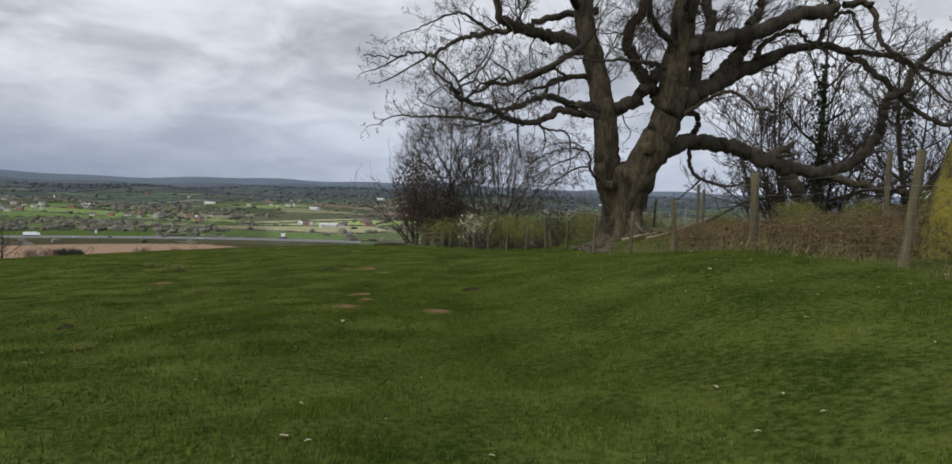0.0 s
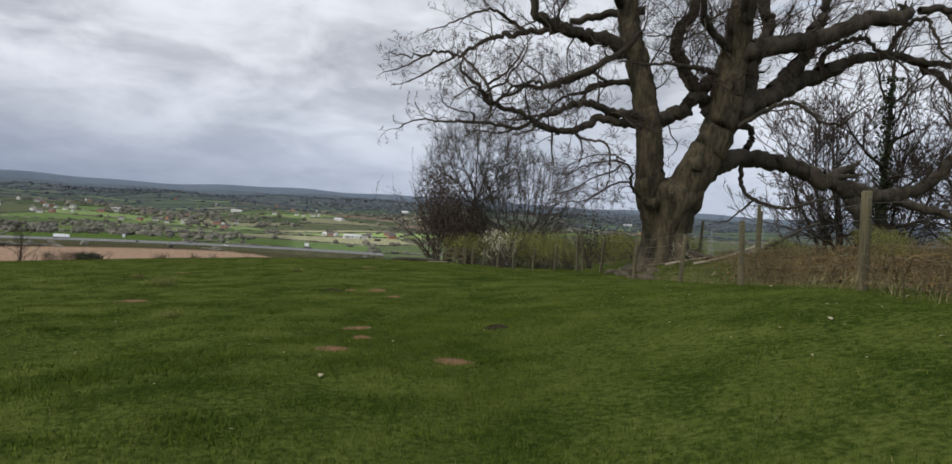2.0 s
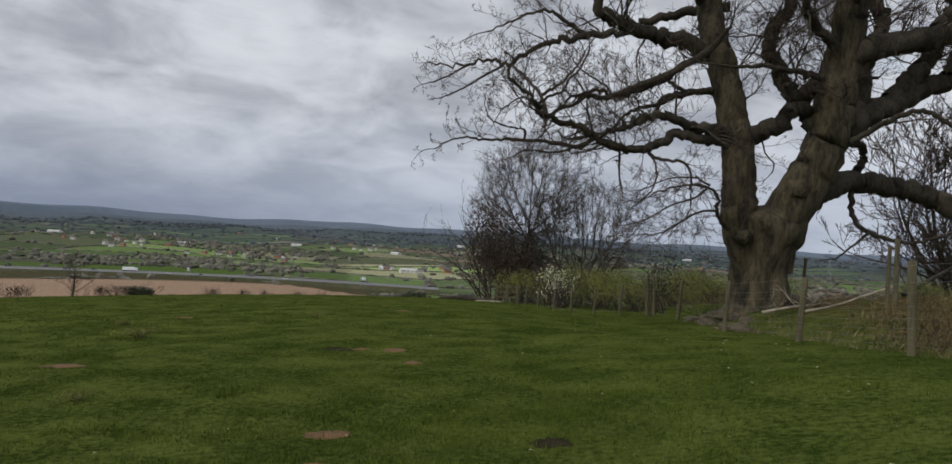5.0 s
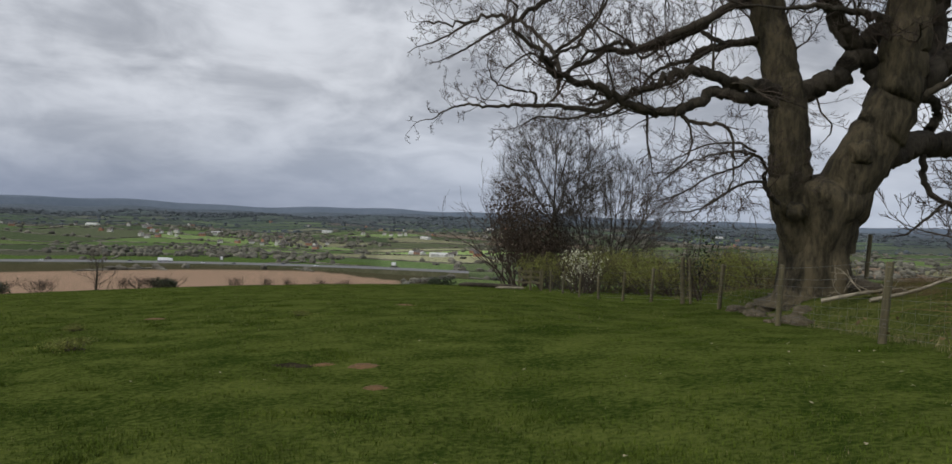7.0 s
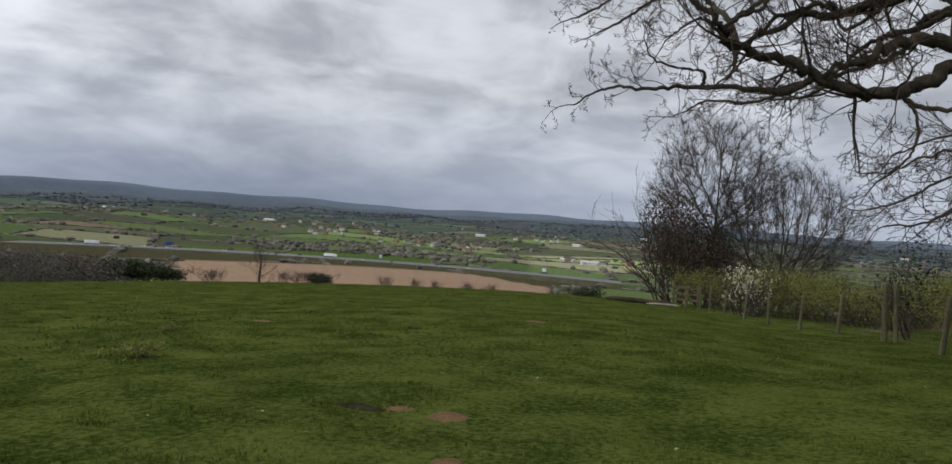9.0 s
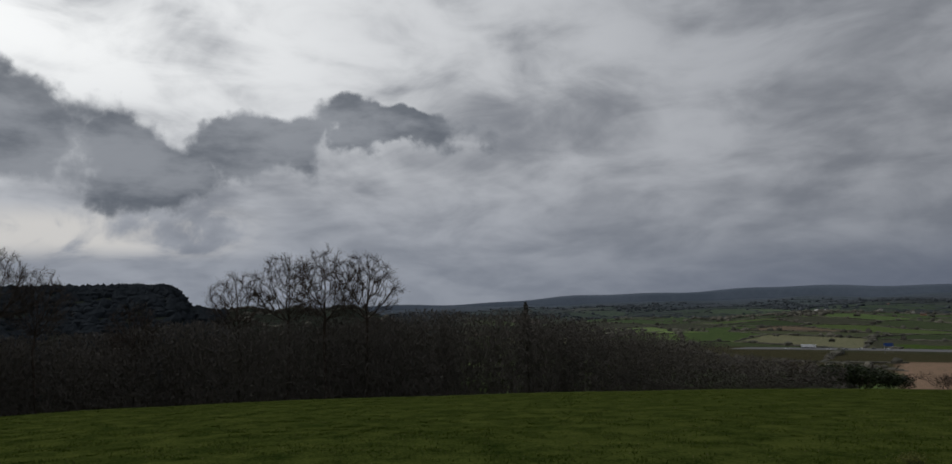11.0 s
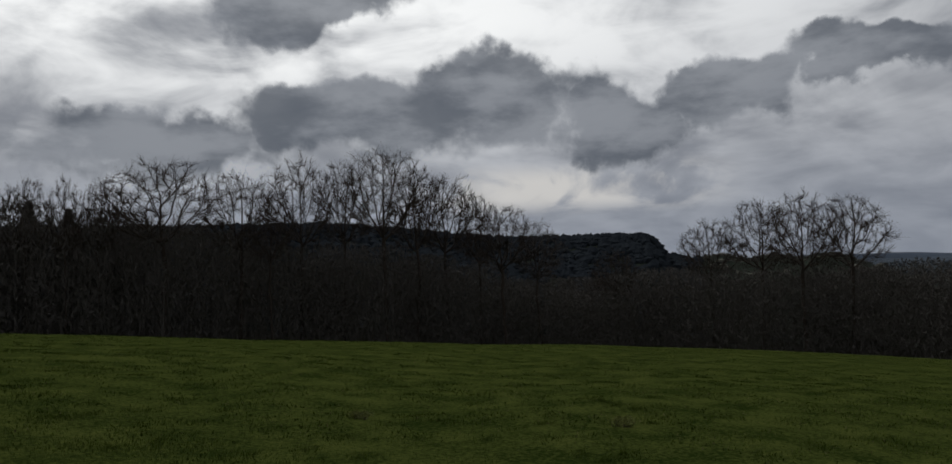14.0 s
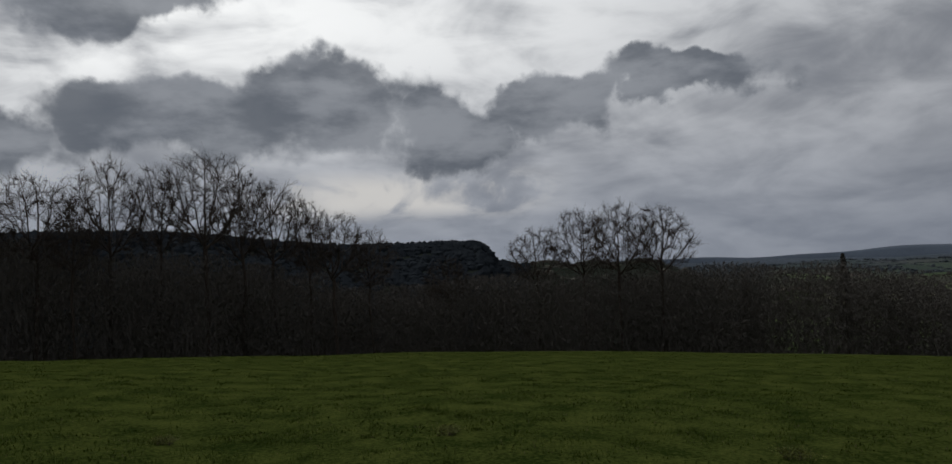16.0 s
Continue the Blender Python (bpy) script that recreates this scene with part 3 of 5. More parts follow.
    b([(7.47, 26.7, 3.29), (7.46, 26.6, 2.64), (7.67, 26.5, 2.17), (8.27, 26.4, 1.94), (8.82, 26.3, 1.83), (9.33, 26.2, 2.01), (9.92, 26, 2.18)], 0.08, 0.03, length=0.9, up=-0.04)
    b([(7.85, 26.4, 2.07), (7.44, 26.3, 1.72), (6.98, 26.2, 1.31)], 0.04, 0.02, level=2, length=0.6, up=-0.03)
    b([(3.99, 25.3, 4.31), (3.29, 25, 4.36), (2.75, 24.8, 4.39), (2.1, 24.6, 4.6), (1.59, 24.4, 4.46), (1.09, 24.2, 4.2), (0.48, 24, 3.94)], 0.17, 0.038, every=0.4)
    b([(3.94, 25.3, 3.99), (3.18, 25, 4.13), (2.52, 24.8, 4.19), (2, 24.6, 3.92), (1.59, 24.4, 3.71), (0.99, 24.3, 3.74), (0.48, 24.1, 3.93), (-0.14, 23.9, 4.18), (-0.75, 23.7, 4.31), (-0.96, 23.5, 4.58), (-1.33, 23.3, 4.87), (-1.61, 23.1, 5.11), (-1.56, 23, 5.55)], 0.14, 0.024, start=0.3, every=0.22)
    b([(0.42, 24.1, 3.89), (0.07, 24.2, 3.69), (-0.37, 24.4, 3.76), (-1.27, 24.6, 3.85), (-1.79, 24.6, 3.83), (-2.32, 24.7, 3.8), (-2.79, 24.7, 3.85), (-3.14, 24.8, 3.75), (-3.54, 24.8, 3.54)], 0.058, 0.014, start=0.1, every=0.24, length=1.1)
    b([(-1.27, 24.6, 3.85), (-1.25, 24.5, 4.06), (-1.65, 24.4, 4.12), (-2.1, 24.3, 4.27), (-2.22, 24.2, 4.5)], 0.033, 0.013, start=0.1, every=0.2, length=0.9)
    b([(0.51, 24.1, 3.93), (0.13, 24.2, 3.74), (-0.48, 24.4, 3.54), (-1.13, 24.5, 3.58), (-1.51, 24.6, 3.42)], 0.038, 0.013, start=0.1, every=0.2, length=1.1, up=-0.02)
    b([(-0.94, 23.5, 4.56), (-0.71, 23.6, 4.76), (-0.41, 23.7, 4.9), (-0.24, 23.8, 5.23), (-0.01, 23.9, 5.49), (0.16, 24, 5.88)], 0.037, 0.02, every=0.22, length=1.2)
    b([(-0.69, 23.7, 4.3), (-0.46, 23.9, 4.52), (-0.1, 24, 4.66), (0.2, 24.1, 4.91), (0.57, 24.2, 4.88), (0.88, 24.3, 4.98), (1.43, 24.4, 5.25), (2.06, 24.6, 5.55), (2.69, 24.8, 5.95), (3.2, 25, 6.34)], 0.031, 0.1, start=0.05, every=0.22, length=1.1)
    b([(-0.81, 23.7, 4.3), (-0.99, 23.5, 4.46), (-1.29, 23.4, 4.68), (-1.58, 23.3, 4.51), (-1.8, 23.2, 4.28)], 0.031, 0.012, every=0.2, length=1.0)
    b([(3.46, 25.4, 5.43), (3.13, 25.6, 5.41), (2.66, 25.8, 5.32), (2.04, 26, 5.09), (1.47, 26.2, 4.92), (1.03, 26.4, 4.46), (0.35, 26.6, 4.2)], 0.08, 0.022, every=0.22)
    b([(2.9, 25.7, 5.36), (2.55, 26, 5.63), (2.31, 26.2, 5.82), (1.81, 26.4, 5.7), (1.15, 26.6, 5.28), (0.87, 26.8, 5.68), (0.29, 27, 6.09)], 0.058, 0.023, every=0.25)
    b([(3.4, 25.6, 6.23), (2.76, 25.4, 6.12), (2.12, 25, 5.56), (1.41, 24.6, 5.17), (0.9, 24.4, 4.97), (0.47, 24.2, 5.06), (-0.19, 24, 4.81), (-0.58, 23.8, 4.41)], 0.084, 0.025, every=0.2, length=1.3)
    b([(3.54, 25.5, 5.35), (2.95, 25.8, 5.44), (2.28, 26, 5.31), (2.15, 26.2, 4.94), (1.82, 26.4, 4.67), (0.94, 26.6, 4.41), (0.12, 26.8, 4.26)], 0.083, 0.029, every=0.22, length=1.2)
    b([(3.22, 25.6, 6.45), (2.53, 25.4, 6.63), (1.82, 25, 6.69), (1.13, 24.6, 6.74), (0.59, 24.2, 6.86), (0.29, 24, 7.1), (0.2, 23.4, 9.3)], 0.22, 0.1, every=0.4)
    b([(3.86, 26, 7.73), (3.02, 26.2, 7.65), (2.14, 26.3, 7.48), (1.26, 26.3, 7.1), (0.26, 26.3, 6.93), (-0.55, 26.3, 6.8), (-1.13, 26.2, 6.58), (-1.8, 26.1, 6.07), (-2.43, 26.1, 6.13), (-3.24, 26, 5.94), (-3.88, 26, 5.99)], 0.14, 0.019, start=0.25, every=0.2, length=1.25)
    b([(-1.79, 26.1, 6.05), (-1.37, 25.6, 5.63), (-0.93, 24.8, 5.02), (-0.75, 24.2, 4.46)], 0.037, 0.051, every=0.22, length=1.1)
    b([(-0.93, 24.8, 4.98), (-0.48, 24.9, 5.3), (-0.02, 25, 5.84), (0.14, 25, 6.19)], 0.044, 0.018, start=0.1, every=0.2, length=1.0)
    b([(0.26, 26.3, 6.93), (-0.39, 26.3, 7.31), (-0.94, 26.2, 7.56), (-1.66, 26.2, 7.31), (-2.45, 26, 6.88)], 0.067, 0.019, start=0.1, every=0.2, length=1.3)
    b([(-1.98, 26.1, 6.01), (-2.5, 26, 5.67), (-2.95, 26, 5.37), (-3.38, 25.9, 5.13)], 0.037, 0.019, start=0.1, every=0.22, length=1.0)
    b([(-2.88, 26, 5.97), (-3.41, 26, 5.68), (-3.86, 26, 5.45)], 0.028, 0.019, start=0.1, every=0.22, length=0.9, up=0.0)
    b([(1.73, 24.5, 3.73), (2, 24.5, 3.53), (2.59, 24.4, 3.46), (2.75, 24.3, 3.22), (2.8, 24.2, 2.72), (2.71, 24.1, 2.16), (2.23, 24, 1.78)], 0.046, 0.013, start=0.15, every=0.2, length=1.1, up=-0.06)
    b([(1.82, 24.5, 3.63), (1.97, 24.4, 3.34), (1.95, 24.3, 2.89), (1.76, 24.2, 2.57), (1.4, 24.1, 2.25)], 0.026, 0.013, start=0.1, every=0.2, length=1.0, up=-0.04)
    b([(3.91, 25, 1.91), (3.68, 24.8, 2.09), (3.53, 24.7, 2.33), (3.53, 24.6, 2.64), (3.24, 24.5, 2.87), (2.71, 24.3, 2.91), (2.09, 24.1, 2.73), (1.5, 24, 2.43)], 0.055, 0.013, start=0.1, every=0.17, length=1.1, up=-0.03)
    b([(3.57, 24.7, 2.33), (3.14, 24.5, 2.31), (2.63, 24.3, 2.04), (2.15, 24.2, 1.72), (1.65, 24, 1.64)], 0.034, 0.013, start=0.1, every=0.16, length=1.1, up=-0.02)
    b([(3.24, 24.5, 2.87), (2.91, 24.3, 2.61), (2.36, 24.2, 2.4), (1.75, 24, 2.01), (1.34, 24, 1.88)], 0.027, 0.013, start=0.1, every=0.17, length=1.1, up=-0.02)
    b([(3.29, 24.5, 2.94), (2.83, 24.3, 3.09), (2.22, 24.2, 3.01), (1.6, 24, 2.71)], 0.027, 0.013, start=0.1, every=0.17, length=1.0, up=-0.02)
    b([(4.67, 25.3, 4.19), (4.74, 25.2, 3.86), (4.93, 25.1, 3.59), (4.85, 25, 3.33)], 0.022, 0.014, start=0.1, every=0.25, length=0.8, up=0.0)
    b([(3.4, 26.6, 8.4), (2.0, 25.4, 9.2), (0.4, 24.2, 9.6), (-1.2, 23.0, 9.9)], 0.17, 0.04)
    b([(3.4, 26.5, 7.6), (2.6, 24.8, 8.2), (1.6, 22.9, 8.4), (0.9, 21.6, 8.4), (0.2, 20.7, 8.3)], 0.15, 0.03)
    b([(6.8, 25.1, 8.4), (7.6, 23.0, 9.0), (8.6, 21.0, 9.4), (9.6, 19.4, 9.2)], 0.18, 0.04)
    b([(6.6, 25.0, 7.6), (6.0, 23.0, 8.2), (5.6, 21.0, 8.4), (5.0, 19.2, 8.2)], 0.13, 0.03)
    part("branch", thick.mesh("branch", BARK), tree, kind="stuff")
    part("twig_mass", twigs.mesh("twig_mass", TWIG), tree, "fine dark bare twigs", kind="stuff")


great_beech()


# ---- kinds of tree ----
def bare_tree(name, seed, tall, wide, label, category="tree", material=BARK, fine=TWIG_PALE, level=4, stems=1, clear=0.3, boughs=9, twig=0.012, ivy=0.0, group="", gap=1.3, lift0=0.55, top=0.86, up=0.2):
    rng = random.Random(seed)
    tree = thing(name, (0, 0, 0), label, category, group)
    trunk, twigs = Tubes(), Tubes()
    for s in range(stems):
        ox, oy = (rng.uniform(-0.12, 0.12) * wide, rng.uniform(-0.12, 0.12) * wide) if stems > 1 else (0, 0)
        lx, ly = rng.gauss(0, 0.05) * tall + ox, rng.gauss(0, 0.05) * tall + oy
        pts = smooth_line([(ox * 0.4, oy * 0.4, -0.4), (ox * 0.5, oy * 0.5, 0.15 * tall), (lx, ly, 0.5 * tall), (lx * 1.3, ly * 1.3, top * tall)], 14)
        r0 = tall * 0.022 / stems**0.35
        rad = [r0 * (1.35 if i == 0 else 1) * (1 - 0.85 * i / 13) for i in range(14)]
        trunk.add(pts, rad, 9)
        for k in range(boughs):
            f = clear + (1 - clear) * (k + rng.random() * 0.6) / boughs
            p = pts[min(13, int(f * 13))]
            a = k * 2.4 + rng.random()
            lift = lift0 + 0.9 * f * f
            c = np.array([math.cos(a), math.sin(a), lift])
            c /= np.linalg.norm(c)
            env = math.sqrt(max(0.08, 1 - ((f - 0.42) / 0.68) ** 2))
            sprout(twigs, rng, tuple(p), tuple(c), wide * 0.52 * env, r0 * 0.42 * (1.1 - 0.6 * f), level - 1, up, 0.22, gap, trunk, 0.8, 0.6, twig)
        sprout(twigs, rng, tuple(pts[-1]), (0, 0, 1), tall * 0.16, r0 * 0.2, 2, 0.2, 0.2, gap, trunk, 0.8, 0.6, twig)
    part("trunk", trunk.mesh("trunk", material, 0.05), tree)
    part("crown", twigs.mesh("crown", fine), tree, "bare twiggy crown")
    if ivy:
        q = flakes(rng, 800, lambda: (rng.gauss(0, tall * 0.018), rng.gauss(0, tall * 0.018), rng.uniform(0.1, ivy) * tall), 0.09)
        part("ivy", mesh_np("ivy", q[0], q[1], IVY, False), tree, "dark ivy climbing the trunk")
    return tree


def grown_tree(name, seed, label, tall, inside, box, fork, points, step, r_tip, sprigs, sprig, bark, fine, group="", power=2.45, lean=(0.0, 0.0), stems=1, stiff=0.75):
    """A bare tree whose limbs grow towards points strewn through its crown. inside(x, y, z) says where the crown is."""
    r = np.random.RandomState(seed)
    goals = np.zeros((0, 3))
    while len(goals) < points:
        q = r.uniform(box[0], box[1], (points * 4, 3))
        goals = np.concatenate([goals, q[inside(q[:, 0], q[:, 1], q[:, 2]) > r.uniform(0, 0.25, len(q))]])
    goals = goals[:points]
    nodes, parent = [], []
    for m in range(stems):
        a = m * 2.4
        last = -1
        count = max(2, int((fork + 0.4) / step))
        for k in range(count):
            f = k / (count - 1)
            out = 0.0 if stems == 1 else 0.25 + 0.5 * f
            nodes.append(np.array([lean[0] * f * fork + math.cos(a) * out + 0.05 * math.sin(k * 0.9 + seed), lean[1] * f * fork + math.sin(a) * out + 0.05 * math.cos(k * 0.7), -0.4 + f * (fork + 0.4)]))
            parent.append(last)
            last = len(nodes) - 1
    start = np.array(nodes)
    dist = np.linalg.norm(goals[:, None] - start[None], axis=2)
    near, gap = dist.argmin(axis=1), dist.min(axis=1)
    for turn in range(90):
        if not len(goals):
            break
        pull = {}
        for g, i in zip(goals, near):
            v = g - nodes[i]
            v = v / (np.linalg.norm(v) + 1e-6)
            if i in pull:
                pull[i] += v
            else:
                pull[i] = v.copy()
        fresh = []
        for i, v in pull.items():
            back = nodes[i] - nodes[parent[i]] if parent[i] >= 0 else np.array((0, 0, step))
            fan = nodes[i] - np.array((lean[0] * fork, lean[1] * fork, fork - 1.5 * step))
            v = v / (np.linalg.norm(v) + 1e-6) + 0.3 * back / (np.linalg.norm(back) + 1e-6) + stiff * fan / (np.linalg.norm(fan) + 1e-6) + r.normal(0, 0.16, 3)
            v /= np.linalg.norm(v) + 1e-6
            nodes.append(nodes[i] + v * step)
            parent.append(i)
            fresh.append(len(nodes) - 1)
        where = np.array([nodes[i] for i in fresh])
        dist = np.linalg.norm(goals[:, None] - where[None], axis=2)
        best = dist.argmin(axis=1)
        closer = dist[np.arange(len(goals)), best] < gap
        near = np.where(closer, np.array(fresh)[best], near)
        gap = np.minimum(gap, dist.min(axis=1))
        keep = gap > step * 1.15
        goals, near, gap = goals[keep], near[keep], gap[keep]
    n = len(nodes)
    kids = [[] for _ in range(n)]
    for i, p in enumerate(parent):
        if p >= 0:
            kids[p].append(i)
    size = [0.0] * n
    for i in range(n - 1, -1, -1):
        size[i] = r_tip**power if not kids[i] else sum(size[k] for k in kids[i])
    rad = [v ** (1 / power) for v in size]
    tree = thing(name, (0, 0, 0), label, "tree", group)
    bole, limbs, twigs = Tubes(), Tubes(), Tubes()
    todo, stems_in = [i for i in range(n) if parent[i] < 0], []
    while todo:
        i = todo.pop()
        line, girth = ([nodes[parent[i]]] if parent[i] >= 0 else []) + [nodes[i]], ([rad[i]] if parent[i] >= 0 else []) + [rad[i] * (1.25 if parent[i] < 0 else 1)]
        while kids[i] and len(line) < (40 if nodes[i][2] < fork else 9):
            k = max(kids[i], key=lambda j: size[j])
            todo += [j for j in kids[i] if j != k]
            line.append(nodes[k])
            girth.append(rad[k])
            i = k
        else:
            if kids[i]:
                todo += kids[i]
        if len(line) > 1:
            thick = max(girth) > r_tip * 3.2
            low = line[0][2] < 0 and len(stems_in) < stems
            if low:
                stems_in.append(i)
            (bole if low else limbs if thick else twigs).add(line, girth, 9 if low else 6 if thick else 3)
    thin = [i for i in range(n) if rad[i] < r_tip * 2.6 and parent[i] >= 0]
    for k in range(sprigs):
        i = thin[k % len(thin)]
        along = nodes[i] - nodes[parent[i]]
        fan = nodes[i] - np.array((0, 0, fork))
        c = 0.7 * along / (np.linalg.norm(along) + 1e-6) + 0.7 * fan / (np.linalg.norm(fan) + 1e-6) + r.normal(0, 0.45, 3)
        c /= np.linalg.norm(c)
        ln = sprig * r.uniform(0.5, 1.3)
        p = nodes[i] - along * r.uniform(0, 1)
        bend = c + r.normal(0, 0.25, 3)
        twigs.add([p, p + c * ln * 0.5, p + c * ln * 0.5 + bend * ln * 0.5], [r_tip * 0.8, r_tip * 0.6, r_tip * 0.35], 3)
    part("trunk", bole.mesh("trunk", bark, 0.05), tree)
    part("limb_mass", limbs.mesh("limb_mass", bark), tree, kind="stuff")
    part("crown", twigs.mesh("crown", fine), tree, "bare twiggy crown", kind="stuff")
    return tree


def dome(wide, low, tall, belly=0.35, hollow=0.0):
    """Says whether a place is inside a domed crown: positive within."""
    mid = low + (tall - low) * belly

    def inside(x, y, z):
        up = np.where(z > mid, (z - mid) / (tall - mid), (mid - z) / (mid - low))
        edge = wide / 2 * (1 + 0.12 * np.sin(np.arctan2(y, x) * 3 + z) + 0.08 * np.sin(np.arctan2(y, x) * 7 - 2 * z))
        d = (x * x + y * y) / edge**2 + up * up
        return np.where(d < 1, np.maximum(0.02, d - hollow), -1.0) * 0.6
    return inside, ((-wide * 0.6, -wide * 0.6, low), (wide * 0.6, wide * 0.6, tall))


def flakes(rng, n, where, size, flat=0.0, slim=0.0):
    """Small four-cornered leaves, each at a place that where() gives."""
    r = np.random.RandomState(rng.randrange(10**6))
    c = np.array([where() for _ in range(n)])
    u, v = r.normal(size=(n, 3)), r.normal(size=(n, 3))
    if slim:
        u[:, :2] *= 0.55
    u[:, 2] *= 1 - flat
    v[:, 2] *= 1 - flat
    u /= np.linalg.norm(u, axis=1, keepdims=True)
    v -= u * (u * v).sum(axis=1, keepdims=True)
    v /= np.linalg.norm(v, axis=1, keepdims=True)
    s = size * r.uniform(0.5, 1.3, (n, 1))
    t = slim or 0.55
    co = np.stack([c - u * s, c - v * s * t, c + u * s, c + v * s * t], axis=1).reshape(-1, 3)
    return co, np.arange(4 * n).reshape(n, 4)


def leafy_bush(name, seed, wide, tall, leaf, n, size, label, category="bush", group="", stick=TWIG, sticks=26, core=0.0):
    rng = random.Random(seed)
    bush = thing(name, (0, 0, 0), label, category, group)
    t = Tubes()
    for k in range(sticks):
        a = rng.uniform(0, 6.28)
        c = (math.cos(a) * 0.6, math.sin(a) * 0.6, 1.0)
        m = 1 / math.sqrt(sum(v * v for v in c))
        sprout(t, rng, (math.cos(a) * wide * 0.22 * rng.random(), math.sin(a) * wide * 0.22 * rng.random(), -0.1), tuple(v * m for v in c), tall * rng.uniform(0.6, 0.95), 0.012 + tall * 0.006, 2, 0.2, 0.2, tall * 0.25, None, 0.9, 0.6, max(0.004, size * 0.12))
    part("stem_mass", t.mesh("stem_mass", stick), bush, kind="stuff")
    lobes = [(rng.uniform(-0.3, 0.3) * wide, rng.uniform(-0.3, 0.3) * wide, rng.uniform(0.3, 0.7) * tall, rng.uniform(0.2, 0.36)) for _ in range(11)]

    def where():
        x, y, z, s = rng.choice(lobes)
        d = [rng.gauss(0, 1) for _ in range(3)]
        m = rng.uniform(core, 1.0) ** 0.5 / math.sqrt(sum(v * v for v in d))
        return x + d[0] * m * s * wide, y + d[1] * m * s * wide, max(0.03, z + d[2] * m * s * tall)

    q = flakes(rng, n, where, size)
    part("foliage", mesh_np("foliage", q[0], q[1], leaf, False), bush)
    return bush


def settle(ob, x, y, turn=0.0, scale=1.0, squash=1.0):
    """Moves a thing that was built at the origin to its place."""
    ob.location, ob.rotation_euler, ob.scale = (x, y, h(x, y)), (0, 0, radians(turn)), (scale, scale, scale * squash)
    return ob


def clone(src, m):
    """A copy of a thing at exactly the pose and scale m."""
    s = src.scale
    return copy_thing(src, m @ Matrix.Diagonal((1 / s[0], 1 / s[1], 1 / s[2], 1)))


def place(src, x, y, turn, scale, label="", sink=0.0, squash=1.0):
    ob = clone(src, pose(x, y, h(x, y) - sink, 0, 0, turn) @ Matrix.Diagonal((scale, scale, scale * squash, 1)))
    if label:
        ob["label"] = label
    return ob


# trees beyond the fence corner
inside, box3 = dome(8.4, 4.6, 12.2, 0.4)
settle(grown_tree("beech", 3, "tall bare beech with open fan-shaped branches beside the hedge", 12, inside, box3, 4.2, 1300, 0.32, 0.009, 7500, 0.75, TWIG_PALE, TWIG_PALE, lean=(0.02, 0)), -1.9, 60.5, 20)
inside, box3 = dome(9.0, 1.7, 9.3, 0.36)
settle(grown_tree("beech", 4, "broad domed bare tree with arching branches above the hedge", 9, inside, box3, 1.6, 1900, 0.3, 0.009, 9000, 0.7, TWIG_PALE, TWIG_PALE, stems=3), 2.0, 60.0, 70)
dark = leafy_bush("oak_tree", 9, 4.6, 5.4, RUSSET, 10500, 0.06, "dense dark russet young oak at the field corner", "tree", sticks=22)
settle(dark, -3.7, 57.5, 0, 1.15, 1.3)
clone(dark, pose(-2.2, 59.5, h(-2.2, 59.5), 0, 0, 130))["label"] = "smaller dense russet oak beside the tall beech"

# thin trees behind the long limb
thin = bare_tree("thorn_tree", 21, 9.5, 5.6, "slim bare tree with ivy on its trunk behind the fence", boughs=13, clear=0.2, level=4, ivy=0.7, gap=0.8, fine=TWIG, lift0=0.3)
settle(thin, 13.3, 29.0, 0)
thin2 = bare_tree("thorn_tree", 22, 6.8, 6.8, "bushy bare hawthorn on the bank behind the fence", boughs=11, clear=0.15, level=4, stems=3, gap=0.8, fine=TWIG, lift0=0.3)
settle(thin2, 12.6, 30.0, 40)
for x, y, t, k in ((13.6, 33.0, 100, 1.05), (16.4, 28.4, 300, 0.95), (15.0, 31.0, 250, 0.8)):
    place(thin2, x, y, t, k)
place(thin, 17.6, 30.2, 140, 0.9)

# ---- the wood beyond the brow ----
def scrub(seed, wide, tall, n, label):
    """A thicket of bare poles and brush."""
    rng = random.Random(seed)
    ob = thing("thicket", (0, 0, 0), label, "thicket", "thickets of the wood")
    t = Tubes()
    for k in range(n):
        x, y = rng.gauss(0, wide * 0.3), rng.gauss(0, wide * 0.3)
        hgt = tall * rng.uniform(0.6, 1.0) * (1 - 0.35 * min(1, (x * x + y * y) / (wide * 0.6) ** 2))
        c = (rng.gauss(0, 0.12), rng.gauss(0, 0.12), 1.0)
        sprout(t, rng, (x, y, -0.3), c, hgt * 0.8, 0.05, 2, 0.14, 0.12, 1.0, None, 0.8, 0.42, 0.016)
    part("pole_mass", t.mesh("pole_mass", DARKWOOD), ob, kind="stuff")

    def where():
        a, r = rng.uniform(0, 6.28), wide * 0.55 * math.sqrt(rng.random())
        return r * math.cos(a), r * math.sin(a), tall * 0.78 * rng.random() ** 1.1 * (1 - 0.3 * (r / wide) ** 2)

    q = flakes(rng, 4800, where, 0.22, slim=0.22)
    part("brush", mesh_np("brush", q[0], q[1], DARKWOOD, False), ob, kind="stuff")
    return ob


WOOD_TOP = ((40, -6.6), (46, -5.6), (50.6, -4.3), (55, -3.1), (60.7, -1.9), (67.7, -0.5), (77, -0.1), (85, 0.2), (91, 0.0), (96, -0.4), (101, -0.8), (106, 0.2), (113, 2.2), (118, 2.7), (125, 3.7), (128.5, 4.3), (132, 5.6), (136, 6.6), (142, 7.1), (152, 7.5), (175, 7.8))


def top_of_wood(az, r):
    e = np.interp(az, [w[0] for w in WOOD_TOP], [w[1] for w in WOOD_TOP])
    return 1.6 + r * math.tan(radians(float(e)))


